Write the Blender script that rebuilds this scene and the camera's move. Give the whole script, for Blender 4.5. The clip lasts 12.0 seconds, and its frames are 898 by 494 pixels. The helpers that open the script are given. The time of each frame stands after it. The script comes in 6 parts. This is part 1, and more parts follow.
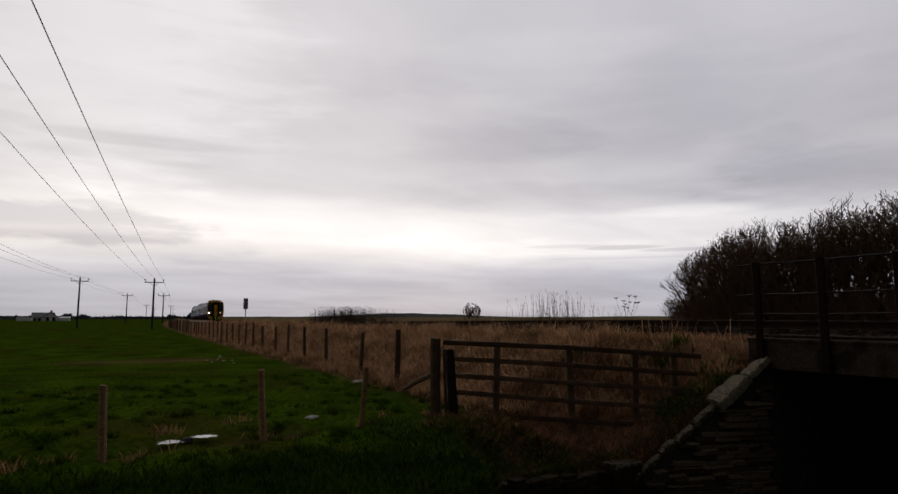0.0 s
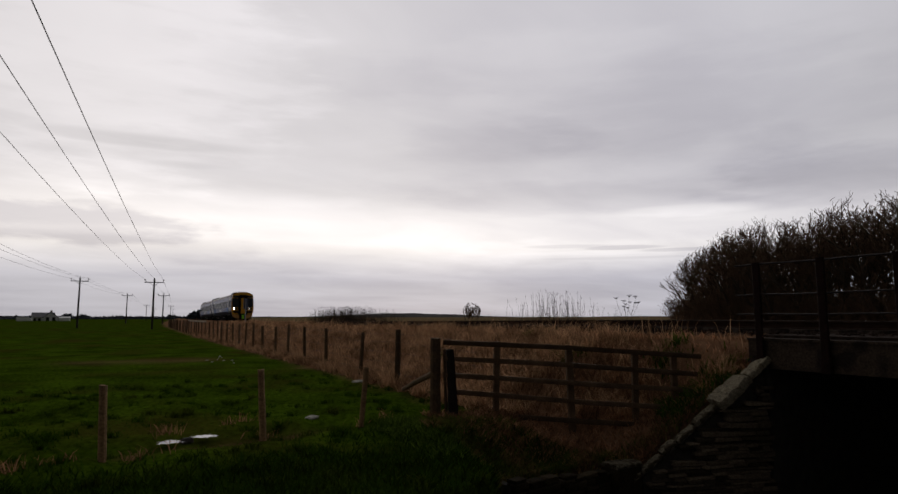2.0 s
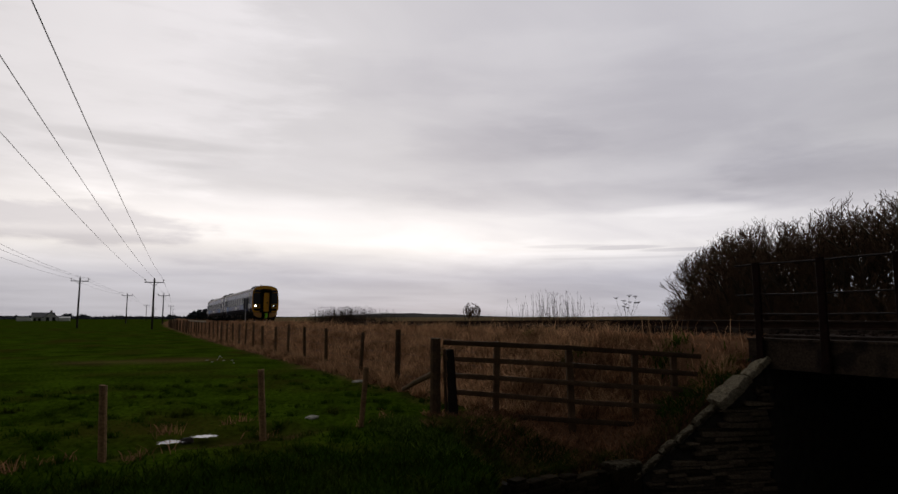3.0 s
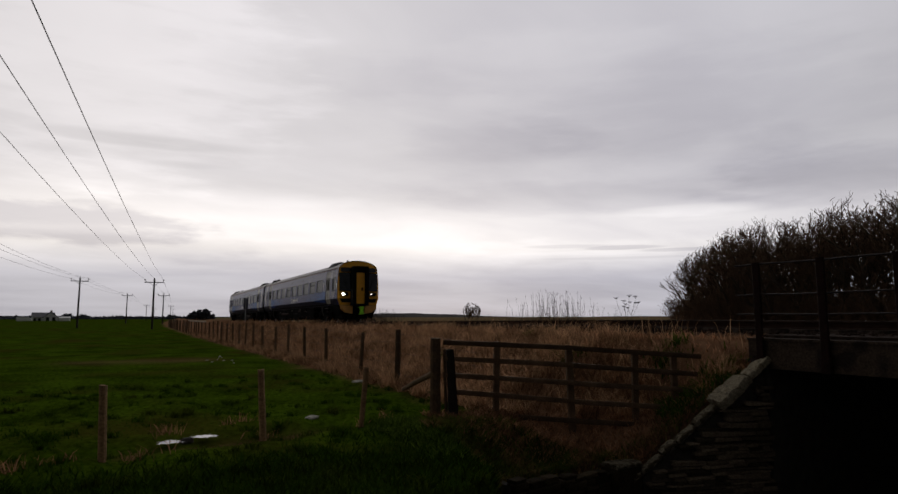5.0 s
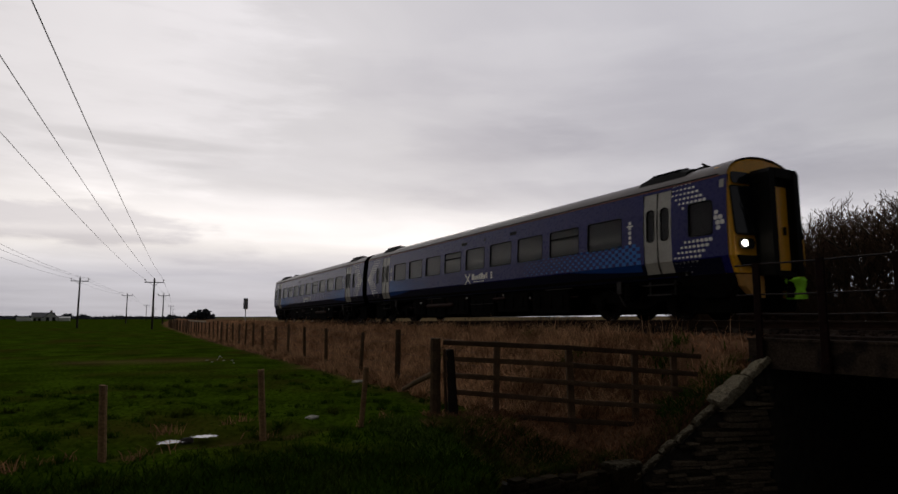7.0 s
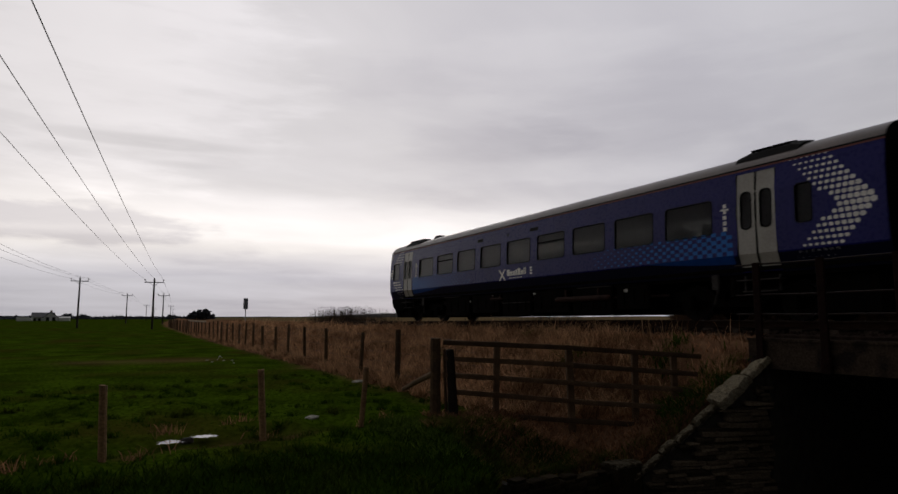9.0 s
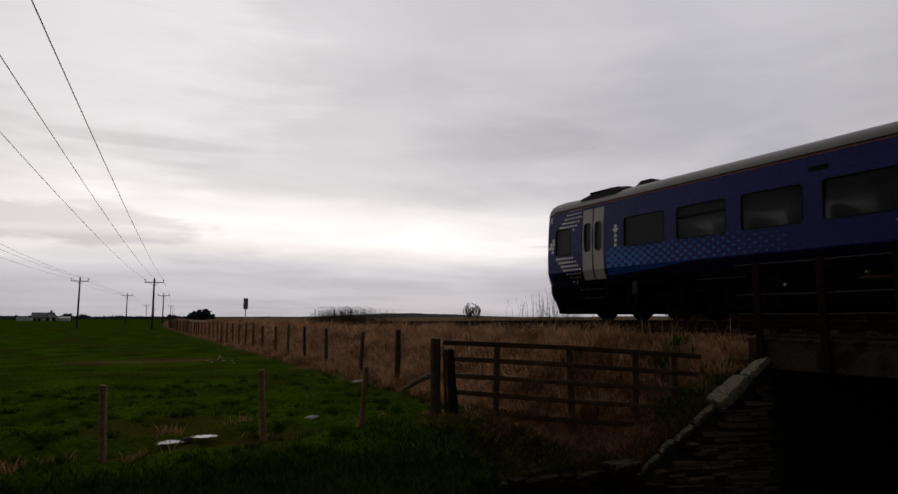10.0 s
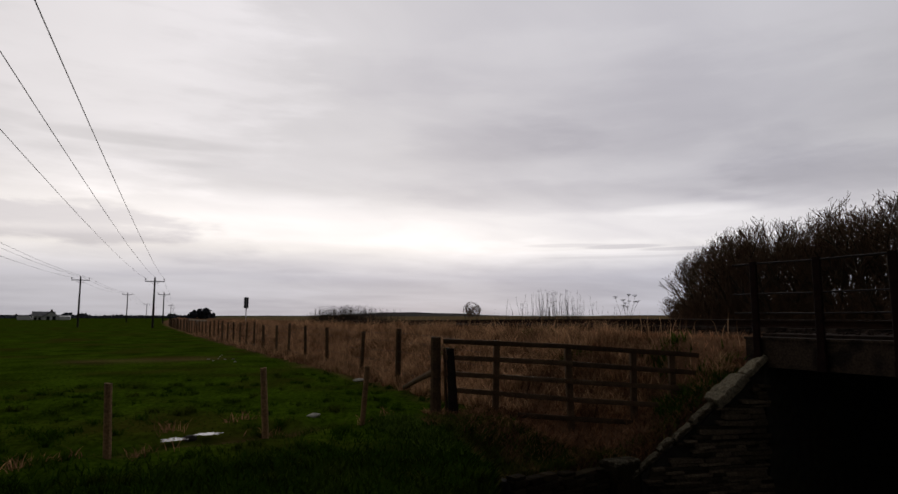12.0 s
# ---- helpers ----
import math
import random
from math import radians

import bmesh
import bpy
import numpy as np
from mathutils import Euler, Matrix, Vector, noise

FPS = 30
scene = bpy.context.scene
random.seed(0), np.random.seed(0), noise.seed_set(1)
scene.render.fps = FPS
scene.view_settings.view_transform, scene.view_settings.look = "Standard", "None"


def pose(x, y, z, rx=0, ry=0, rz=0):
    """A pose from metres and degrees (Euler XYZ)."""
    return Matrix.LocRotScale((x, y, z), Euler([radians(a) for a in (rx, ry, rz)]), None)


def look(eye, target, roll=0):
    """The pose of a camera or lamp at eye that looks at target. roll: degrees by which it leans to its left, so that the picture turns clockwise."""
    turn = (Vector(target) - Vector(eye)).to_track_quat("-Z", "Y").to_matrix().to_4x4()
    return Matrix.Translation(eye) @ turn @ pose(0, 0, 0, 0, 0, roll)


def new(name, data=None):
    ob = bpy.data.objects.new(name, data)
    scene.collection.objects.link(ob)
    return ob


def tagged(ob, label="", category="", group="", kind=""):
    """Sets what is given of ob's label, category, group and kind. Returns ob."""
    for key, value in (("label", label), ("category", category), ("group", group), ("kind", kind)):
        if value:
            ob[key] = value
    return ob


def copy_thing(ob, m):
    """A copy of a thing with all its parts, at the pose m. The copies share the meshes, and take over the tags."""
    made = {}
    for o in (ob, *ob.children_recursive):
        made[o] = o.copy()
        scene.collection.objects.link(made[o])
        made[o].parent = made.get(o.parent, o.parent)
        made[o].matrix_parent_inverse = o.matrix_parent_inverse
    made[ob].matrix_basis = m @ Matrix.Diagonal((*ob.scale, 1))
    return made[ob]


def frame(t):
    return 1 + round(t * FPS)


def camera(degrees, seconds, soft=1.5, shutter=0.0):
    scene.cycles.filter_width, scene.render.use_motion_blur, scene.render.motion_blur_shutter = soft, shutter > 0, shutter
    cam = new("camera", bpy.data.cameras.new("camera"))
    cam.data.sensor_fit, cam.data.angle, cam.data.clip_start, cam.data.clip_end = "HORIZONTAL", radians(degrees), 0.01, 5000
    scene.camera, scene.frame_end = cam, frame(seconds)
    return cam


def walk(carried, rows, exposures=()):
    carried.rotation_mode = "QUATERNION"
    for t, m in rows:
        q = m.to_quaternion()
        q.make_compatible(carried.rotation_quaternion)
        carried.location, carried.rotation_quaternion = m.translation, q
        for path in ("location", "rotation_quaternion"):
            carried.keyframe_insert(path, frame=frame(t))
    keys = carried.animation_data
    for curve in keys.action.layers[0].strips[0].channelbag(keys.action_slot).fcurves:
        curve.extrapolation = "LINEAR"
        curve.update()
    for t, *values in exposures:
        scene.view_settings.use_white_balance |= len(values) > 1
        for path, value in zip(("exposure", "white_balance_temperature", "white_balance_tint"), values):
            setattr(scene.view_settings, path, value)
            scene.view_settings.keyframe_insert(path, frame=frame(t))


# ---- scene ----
# ---- camera ----
EYE = Vector((0.0, 0.0, 1.70))
YAW, PITCH = radians(28.674), radians(6.483)


def aim(eye, yaw, pitch):
    way = Vector((-math.cos(yaw) * math.cos(pitch), math.sin(yaw) * math.cos(pitch), math.sin(pitch)))
    return look(eye, eye + way)


cam = camera(72.0, 12.0, soft=1.5, shutter=0.1)
STILL = aim(EYE, YAW, PITCH)
EASED = aim(EYE + Vector((0.09, -0.05, 0.0)), YAW - radians(0.01), PITCH - radians(0.09))
walk(cam, [(0.0, STILL), (10.2, STILL), (10.4, EASED), (12.0, EASED)],
     exposures=[(0.0, 0.0), (12.0, 0.0)])

# ---- sky and sun ----
SUN_AZ, SUN_EL = radians(152), radians(11)      # azimuth counted from +x towards +y
TO_SUN = Vector((math.cos(SUN_AZ) * math.cos(SUN_EL), math.sin(SUN_AZ) * math.cos(SUN_EL), math.sin(SUN_EL)))


def build_world():
    w = bpy.data.worlds.new("overcast_sky")
    scene.world = w
    w.use_nodes = True
    nt = w.node_tree
    nt.nodes.clear()
    N, L = nt.nodes.new, nt.links.new

    def math_node(op, a, b=None, clamp=False):
        n = N("ShaderNodeMath")
        n.operation = op
        n.use_clamp = clamp
        for i, v in enumerate((a, b)):
            if v is None:
                continue
            if isinstance(v, (int, float)):
                n.inputs[i].default_value = v
            else:
                L(v, n.inputs[i])
        return n.outputs[0]

    def ramp(fac, stops):
        n = N("ShaderNodeValToRGB")
        r = n.color_ramp
        while len(r.elements) < len(stops):
            r.elements.new(0.5)
        for e, (p, c) in zip(r.elements, stops):
            e.position = p
            e.color = (c, c, c, 1) if isinstance(c, (int, float)) else (*c, 1)
        L(fac, n.inputs[0])
        return n.outputs[0]

    tc = N("ShaderNodeTexCoord")
    sep = N("ShaderNodeSeparateXYZ")
    L(tc.outputs["Generated"], sep.inputs[0])
    up = math_node("MAXIMUM", sep.outputs[2], 0.0)
    # the cloud deck lies flat overhead: direction divided by height, so clouds crowd together at the horizon
    den = math_node("ADD", up, 0.10)
    cx, cy = math_node("DIVIDE", sep.outputs[0], den), math_node("DIVIDE", sep.outputs[1], den)
    comb = N("ShaderNodeCombineXYZ")
    L(cx, comb.inputs[0]), L(cy, comb.inputs[1])
    mp = N("ShaderNodeMapping")
    mp.inputs["Rotation"].default_value = (0, 0, radians(28))
    mp.inputs["Scale"].default_value = (0.55, 0.38, 1)
    mp.inputs["Location"].default_value = SKY_SHIFT
    L(comb.outputs[0], mp.inputs[0])
    n1 = N("ShaderNodeTexNoise")
    n1.inputs["Scale"].default_value = 0.8
    n1.inputs["Detail"].default_value = 5
    n1.inputs["Roughness"].default_value = 0.45
    n1.inputs["Distortion"].default_value = 0.35
    L(mp.outputs[0], n1.inputs["Vector"])
    n2 = N("ShaderNodeTexNoise")
    n2.inputs["Scale"].default_value = 2.6
    n2.inputs["Detail"].default_value = 6
    n2.inputs["Roughness"].default_value = 0.55
    n2.inputs["Distortion"].default_value = 0.6
    L(mp.outputs[0], n2.inputs["Vector"])
    c1 = ramp(n1.outputs["Fac"], [(0.34, 0.0), (0.66, 1.0)])
    c2 = ramp(n2.outputs["Fac"], [(0.36, 0.0), (0.70, 1.0)])
    cover = math_node("ADD", math_node("MULTIPLY", c1, 0.7), math_node("MULTIPLY", c2, 0.3))
    # brightness of the deck by height: palest where it thins out low over the horizon
    height = ramp(up, [(0.0, 0.44), (0.05, 0.50), (0.085, 0.66), (0.12, 0.82), (0.15, 0.80), (0.19, 0.64), (0.25, 0.58), (0.42, 0.60), (1.0, 0.45)])
    dark = ramp(cover, [(0.0, 1.15), (0.5, 0.99), (1.0, 0.80)])
    # single cloud banks that stand out of the deck, each at its bearing and height, with frayed edges
    az = N("ShaderNodeMath")
    az.operation = "ARCTAN2"
    L(sep.outputs[1], az.inputs[0])
    L(math_node("MULTIPLY", sep.outputs[0], -1.0), az.inputs[1])
    warp = N("ShaderNodeTexNoise")
    warp.inputs["Scale"].default_value, warp.inputs["Detail"].default_value, warp.inputs["Roughness"].default_value = 12.0, 6, 0.52
    wm = N("ShaderNodeMapping")
    wm.inputs["Scale"].default_value = (0.8, 0.8, 4.0)
    L(tc.outputs["Generated"], wm.inputs[0])
    L(wm.outputs[0], warp.inputs["Vector"])
    fray = math_node("MULTIPLY", math_node("SUBTRACT", warp.outputs["Fac"], 0.5), 3.2)
    for bearing, high, wide, tall, lift, soft in CLOUDS:
        da = math_node("DIVIDE", math_node("SUBTRACT", az.outputs[0], radians(bearing)), radians(wide))
        dh = math_node("DIVIDE", math_node("SUBTRACT", sep.outputs[2], math.sin(radians(high))), math.sin(radians(tall)))
        rr = math_node("ADD", math_node("ADD", math_node("MULTIPLY", da, da), math_node("MULTIPLY", dh, dh)), fray)
        n = N("ShaderNodeMapRange")
        n.interpolation_type = "SMOOTHSTEP"
        n.inputs[1].default_value, n.inputs[2].default_value = 1.0 + soft, 1.0 - soft
        n.inputs[3].default_value, n.inputs[4].default_value = 1.0, lift
        L(rr, n.inputs[0])
        dark = math_node("MULTIPLY", dark, n.outputs[0])
    # brighter towards the hidden sun, duller away from it
    dot = N("ShaderNodeVectorMath")
    dot.operation = "DOT_PRODUCT"
    dot.inputs[1].default_value = Vector((math.cos(radians(165)), math.sin(radians(165)), 0.25)).normalized()
    L(tc.outputs["Generated"], dot.inputs[0])
    glow = ramp(math_node("ADD", math_node("MULTIPLY", dot.outputs["Value"], 0.5), 0.5), SKY_AWAY)
    level = math_node("MULTIPLY", math_node("MULTIPLY", height, dark), glow)
    tint = N("ShaderNodeMix")
    tint.data_type = "RGBA"
    L(ramp(up, [(0.0, 0.0), (0.06, 0.10), (0.105, 1.0), (0.15, 0.9), (0.22, 0.62), (0.5, 0.5)]), tint.inputs["Factor"])
    tint.inputs[6].default_value = (0.966, 0.955, 1.022, 1)
    tint.inputs[7].default_value = (1.036, 0.992, 0.945, 1)
    deck = N("ShaderNodeMix")
    deck.data_type, deck.blend_type = "RGBA", "MULTIPLY"
    deck.inputs["Factor"].default_value = 1
    # a touch warmer down the line, bluer away from it
    side = N("ShaderNodeMix")
    side.data_type = "RGBA"
    bearing_fac = N("ShaderNodeMapRange")
    bearing_fac.inputs[1].default_value, bearing_fac.inputs[2].default_value = radians(0), radians(58)
    L(az.outputs[0], bearing_fac.inputs[0])
    L(bearing_fac.outputs[0], side.inputs["Factor"])
    side.inputs[6].default_value = (1.016, 0.996, 1.004, 1)
    side.inputs[7].default_value = (0.988, 0.995, 1.058, 1)
    cast = N("ShaderNodeMix")
    cast.data_type, cast.blend_type = "RGBA", "MULTIPLY"
    cast.inputs["Factor"].default_value = 1
    dull = N("ShaderNodeMapRange")
    dull.inputs[1].default_value, dull.inputs[2].default_value = 1.0, 0.72
    L(dark, dull.inputs[0])
    shade = N("ShaderNodeMix")
    shade.data_type, shade.blend_type = "RGBA", "MULTIPLY"
    L(dull.outputs[0], shade.inputs["Factor"])
    L(tint.outputs[2], shade.inputs[6])
    shade.inputs[7].default_value = (0.985, 0.982, 1.032, 1)
    L(shade.outputs[2], cast.inputs[6])
    L(side.outputs[2], cast.inputs[7])
    L(cast.outputs[2], deck.inputs[6])
    L(level, deck.inputs[7])
    sky = N("ShaderNodeTexSky")
    sky.sky_type = "NISHITA"
    sky.sun_disc = False
    sky.sun_elevation, sky.sun_rotation = SUN_EL, radians(90) - SUN_AZ
    b1, b2, add, out = N("ShaderNodeBackground"), N("ShaderNodeBackground"), N("ShaderNodeAddShader"), N("ShaderNodeOutputWorld")
    L(sky.outputs[0], b1.inputs[0])
    b1.inputs[1].default_value = 0.001
    L(deck.outputs[2], b2.inputs[0])
    b2.inputs[1].default_value = SKY_GAIN
    L(b1.outputs[0], add.inputs[0]), L(b2.outputs[0], add.inputs[1]), L(add.outputs[0], out.inputs[0])


# bearing from -x, height, half width, half height (degrees), brightness, softness
CLOUDS = ((2.5, 14.6, 8.0, 0.55, 0.87, 0.7), (5.5, 12.9, 3.0, 0.30, 0.94, 0.7), (-4.0, 7.4, 10.5, 1.6, 0.77, 0.5), (2.0, 5.9, 9.0, 1.2, 0.88, 0.9), (-3.0, 11.3, 9.0, 1.2, 1.07, 0.8), (42.0, 5.6, 12.0, 1.3, 1.13, 0.9), (15.0, 4.8, 9.5, 0.9, 0.92, 0.7),
          (36.0, 3.9, 9.0, 0.7, 0.95, 0.8), (39.5, 6.42, 3.4, 0.17, 0.86, 0.7), (44.5, 6.20, 3.6, 0.17, 0.80, 0.6), (49.6, 5.86, 3.6, 0.17, 0.80, 0.6), (44.0, 5.78, 8.0, 0.18, 1.07, 0.8), (45.0, 5.28, 7.5, 0.12, 0.92, 0.7), (40.0, 10.8, 14.0, 1.4, 0.91, 0.8), (61.0, 11.0, 8.0, 2.0, 0.84, 0.9),
          (52.0, 18.0, 15.0, 4.0, 0.92, 1.0), (33.0, 16.0, 9.0, 1.8, 0.93, 0.9), (-2.0, 22.0, 15.0, 9.0, 1.17, 0.9), (50.0, 9.2, 5.0, 0.5, 1.12, 0.8),
          (20.0, 21.5, 12.0, 2.0, 0.94, 0.9), (38.0, 24.0, 10.0, 1.5, 1.05, 0.9), (12.0, 10.5, 8.0, 0.8, 1.06, 0.8))
SKY_SHIFT = (0.3, 0.2, 0.0)
SKY_GAIN = 1.03
SKY_AWAY = [(0.0, 0.07), (0.5, 0.22), (0.78, 0.74), (0.9, 0.98), (1.0, 1.10)]
build_world()
sun_data = bpy.data.lights.new("sun", "SUN")
sun_data.energy, sun_data.angle, sun_data.color = 0.5, radians(20), (1.0, 0.93, 0.86)
new("sun", sun_data).matrix_world = look(TO_SUN * 50, (0, 0, 0))


# ---- materials ----
def material(name, base, rough=0.8, metal=0.0, spread=0.25, scale=6.0, fine=60.0, bump=0.2, bump_d=0.01, other=None,
             mixat=(0.45, 0.65), spec=0.5, island=0.0, rnd=0.0, glow=None, clear=0.0, coat=0.0):
    """Base colour that varies at two scales, with bump; other: a second colour that shows in blotches."""
    m = bpy.data.materials.new(name)
    m.use_nodes = True
    nt = m.node_tree
    b = nt.nodes["Principled BSDF"]
    N, L = nt.nodes.new, nt.links.new
    tc = N("ShaderNodeTexCoord")
    big, small = N("ShaderNodeTexNoise"), N("ShaderNodeTexNoise")
    big.inputs["Scale"].default_value, big.inputs["Detail"].default_value = scale, 4
    small.inputs["Scale"].default_value, small.inputs["Detail"].default_value = fine, 3
    for n in (big, small):
        L(tc.outputs["Object"], n.inputs["Vector"])

    def mix(kind, fac, a, c):
        n = N("ShaderNodeMix")
        n.data_type, n.blend_type = "RGBA", kind
        for v, i in ((fac, 0), (a, 6), (c, 7)):
            if isinstance(v, (int, float)):
                n.inputs[i].default_value = v
            elif isinstance(v, tuple):
                n.inputs[i].default_value = (*v, 1)
            else:
                L(v, n.inputs[i])
        return n.outputs[2]

    def spanned(src, lo, hi, a=0.3, c=0.7):
        n = N("ShaderNodeMapRange")
        n.inputs[1].default_value, n.inputs[2].default_value = a, c
        n.inputs[3].default_value, n.inputs[4].default_value = lo, hi
        L(src, n.inputs[0])
        return n.outputs[0]

    col = base
    if other:
        col = mix("MIX", spanned(big.outputs[0], 0, 1, *mixat), base, other)
    col = mix("MULTIPLY", 1.0, col, spanned(big.outputs[0], 1 - spread, 1 + spread))
    col = mix("MULTIPLY", 1.0, col, spanned(small.outputs[0], 1 - spread, 1 + spread))
    if rnd:
        oi = N("ShaderNodeObjectInfo")
        col = mix("MULTIPLY", 1.0, col, spanned(oi.outputs["Random"], 1 - rnd, 1 + rnd, 0, 1))
    if island:
        gi = N("ShaderNodeNewGeometry")
        col = mix("MULTIPLY", 1.0, col, spanned(gi.outputs["Random Per Island"], 1 - island, 1 + island, 0, 1))
    L(col, b.inputs["Base Color"])
    L(spanned(small.outputs[0], max(0.03, rough - 0.08), min(1, rough + 0.08)), b.inputs["Roughness"])
    b.inputs["Metallic"].default_value = metal
    b.inputs["Specular IOR Level"].default_value = spec
    b.inputs["Coat Weight"].default_value = coat
    if clear:
        b.inputs["Transmission Weight"].default_value = clear
    if bump:
        bp = N("ShaderNodeBump")
        bp.inputs["Strength"].default_value, bp.inputs["Distance"].default_value = bump, bump_d
        L(small.outputs[0], bp.inputs["Height"])
        L(bp.outputs[0], b.inputs["Normal"])
    if glow:
        b.inputs["Emission Color"].default_value = (*glow[0], 1)
        b.inputs["Emission Strength"].default_value = glow[1]
    return m


def leafy(m, share):
    """Lets light through thin leaves and blades."""
    nt = m.node_tree
    b, out = nt.nodes["Principled BSDF"], nt.nodes["Material Output"]
    t, mx = nt.nodes.new("ShaderNodeBsdfTranslucent"), nt.nodes.new("ShaderNodeMixShader")
    nt.links.new(b.inputs["Base Color"].links[0].from_socket, t.inputs["Color"])
    mx.inputs[0].default_value = share
    nt.links.new(b.outputs[0], mx.inputs[1])
    nt.links.new(t.outputs[0], mx.inputs[2])
    nt.links.new(mx.outputs[0], out.inputs["Surface"])
    return m


def ground_material():
    """Green turf, dead grass, ballast and stubble, mixed by the attributes of the ground sheet."""
    m = material("turf_and_soil", (0.034, 0.060, 0.003), 1.0, spread=0.45, scale=0.6, fine=9, bump=0.5, bump_d=0.03, spec=0.0)
    nt = m.node_tree
    b = nt.nodes["Principled BSDF"]
    N, L = nt.nodes.new, nt.links.new
    turf = b.inputs["Base Color"].links[0].from_socket
    noises = [n for n in nt.nodes if n.type == "TEX_NOISE"]
    col = turf
    for name, a, c in (("patch", (0.034, 0.036, 0.005), (0.060, 0.045, 0.010)), ("verge_shade", (0.010, 0.021, 0.002), (0.020, 0.036, 0.003)), ("dry", (0.095, 0.052, 0.029), (0.30, 0.165, 0.090)), ("soil", (0.034, 0.021, 0.010), (0.095, 0.056, 0.028)), ("stone", (0.020, 0.014, 0.010), (0.046, 0.034, 0.026)),
                       ("stubble", (0.12, 0.086, 0.044), (0.17, 0.125, 0.064)), ("road", (0.03, 0.028, 0.026), (0.06, 0.055, 0.05))):
        at = N("ShaderNodeAttribute")
        at.attribute_name = name
        two = N("ShaderNodeMix")
        two.data_type = "RGBA"
        L(noises[1].outputs[0], two.inputs[0])
        two.inputs[6].default_value, two.inputs[7].default_value = (*a, 1), (*c, 1)
        mx = N("ShaderNodeMix")
        mx.data_type = "RGBA"
        fac = at.outputs["Fac"]
        if name == "patch":
            pn = N("ShaderNodeTexNoise")
            pn.inputs["Scale"].default_value, pn.inputs["Detail"].default_value = 0.22, 5
            L(nt.nodes["Texture Coordinate"].outputs["Object"], pn.inputs["Vector"])
            mr = N("ShaderNodeMapRange")
            mr.inputs[1].default_value, mr.inputs[2].default_value = 0.50, 0.72
            L(pn.outputs[0], mr.inputs[0])
            mu = N("ShaderNodeMath")
            mu.operation = "MULTIPLY"
            L(mr.outputs[0], mu.inputs[0]), L(fac, mu.inputs[1])
            fac = mu.outputs[0]
        L(fac, mx.inputs[0])
        L(col, mx.inputs[6]), L(two.outputs[2], mx.inputs[7])
        col = mx.outputs[2]
    L(col, b.inputs["Base Color"])
    return m


M_GROUND = ground_material()
M_GRASS = leafy(material("grass_blades", (0.029, 0.060, 0.003), 0.95, spread=0.3, scale=0.5, fine=9, bump=0, island=0.5, spec=0.0, other=(0.034, 0.044, 0.005), mixat=(0.45, 0.62)), 0.40)
M_STRAW = leafy(material("dead_grass", (0.54, 0.325, 0.175), 0.95, spread=0.3, scale=1.5, fine=9, bump=0, island=0.55, spec=0.0, other=(0.17, 0.094, 0.050), mixat=(0.43, 0.57)), 0.50)
M_STRAW_OLD = leafy(material("rotted_grass", (0.42, 0.22, 0.115), 0.95, spread=0.35, scale=0.9, fine=9, bump=0, island=0.6, spec=0.0, other=(0.14, 0.074, 0.040), mixat=(0.42, 0.60)), 0.45)
M_VERGE_SHADE = leafy(material("dimmed_verge_blades", (0.016, 0.034, 0.003), 0.95, spread=0.35, scale=0.8, fine=9, bump=0, island=0.6, spec=0.0, other=(0.026, 0.036, 0.005), mixat=(0.5, 0.68)), 0.40)
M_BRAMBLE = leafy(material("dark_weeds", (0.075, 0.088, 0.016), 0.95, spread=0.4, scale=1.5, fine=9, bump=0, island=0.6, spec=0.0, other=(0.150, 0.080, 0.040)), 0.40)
M_WEED = leafy(material("green_weeds", (0.056, 0.088, 0.012), 0.9, spread=0.3, scale=1.5, fine=9, bump=0, island=0.5, spec=0.0), 0.45)
M_STALK = material("dry_stalks", (0.032, 0.022, 0.014), 0.9, spread=0.2, bump=0, island=0.3, spec=0.1)
M_POST = material("weathered_wood", (0.25, 0.15, 0.075), 0.9, spread=0.35, scale=4, fine=40, bump=0.5, bump_d=0.01, rnd=0.3, spec=0.05, other=(0.11, 0.07, 0.04))
M_POST_OLD = material("old_fence_wood", (0.125, 0.080, 0.046), 0.95, spread=0.35, scale=4, fine=40, bump=0.5, rnd=0.35, spec=0.03, other=(0.06, 0.04, 0.027))
M_RAILWOOD = material("gate_wood", (0.092, 0.058, 0.034), 0.85, spread=0.35, scale=3, fine=45, bump=0.5, rnd=0.3, spec=0.08)
M_PALEWOOD = material("pale_wood", (0.42, 0.37, 0.30), 0.85, spread=0.2, scale=2, fine=30, bump=0.3, spec=0.1)
M_DARKWOOD = material("tarred_wood", (0.020, 0.014, 0.011), 0.8, spread=0.3, bump=0.4, spec=0.1)
M_POLE = material("pole_wood", (0.035, 0.028, 0.022), 0.85, spread=0.3, bump=0.3, spec=0.2)
M_STEEL = material("galvanised_steel", (0.16, 0.16, 0.17), 0.55, metal=0.7, spread=0.2)
M_CABLE = material("cable", (0.10, 0.10, 0.105), 0.6, metal=0.3, spread=0.05, bump=0)
M_CERAMIC = material("insulator_ceramic", (0.05, 0.025, 0.018), 0.25, spread=0.1, bump=0)
M_STONE = material("wall_stone", (0.11, 0.086, 0.058), 0.9, spread=0.4, scale=5, fine=35, bump=0.7, bump_d=0.02, rnd=0.7, spec=0.05, other=(0.065, 0.050, 0.036))
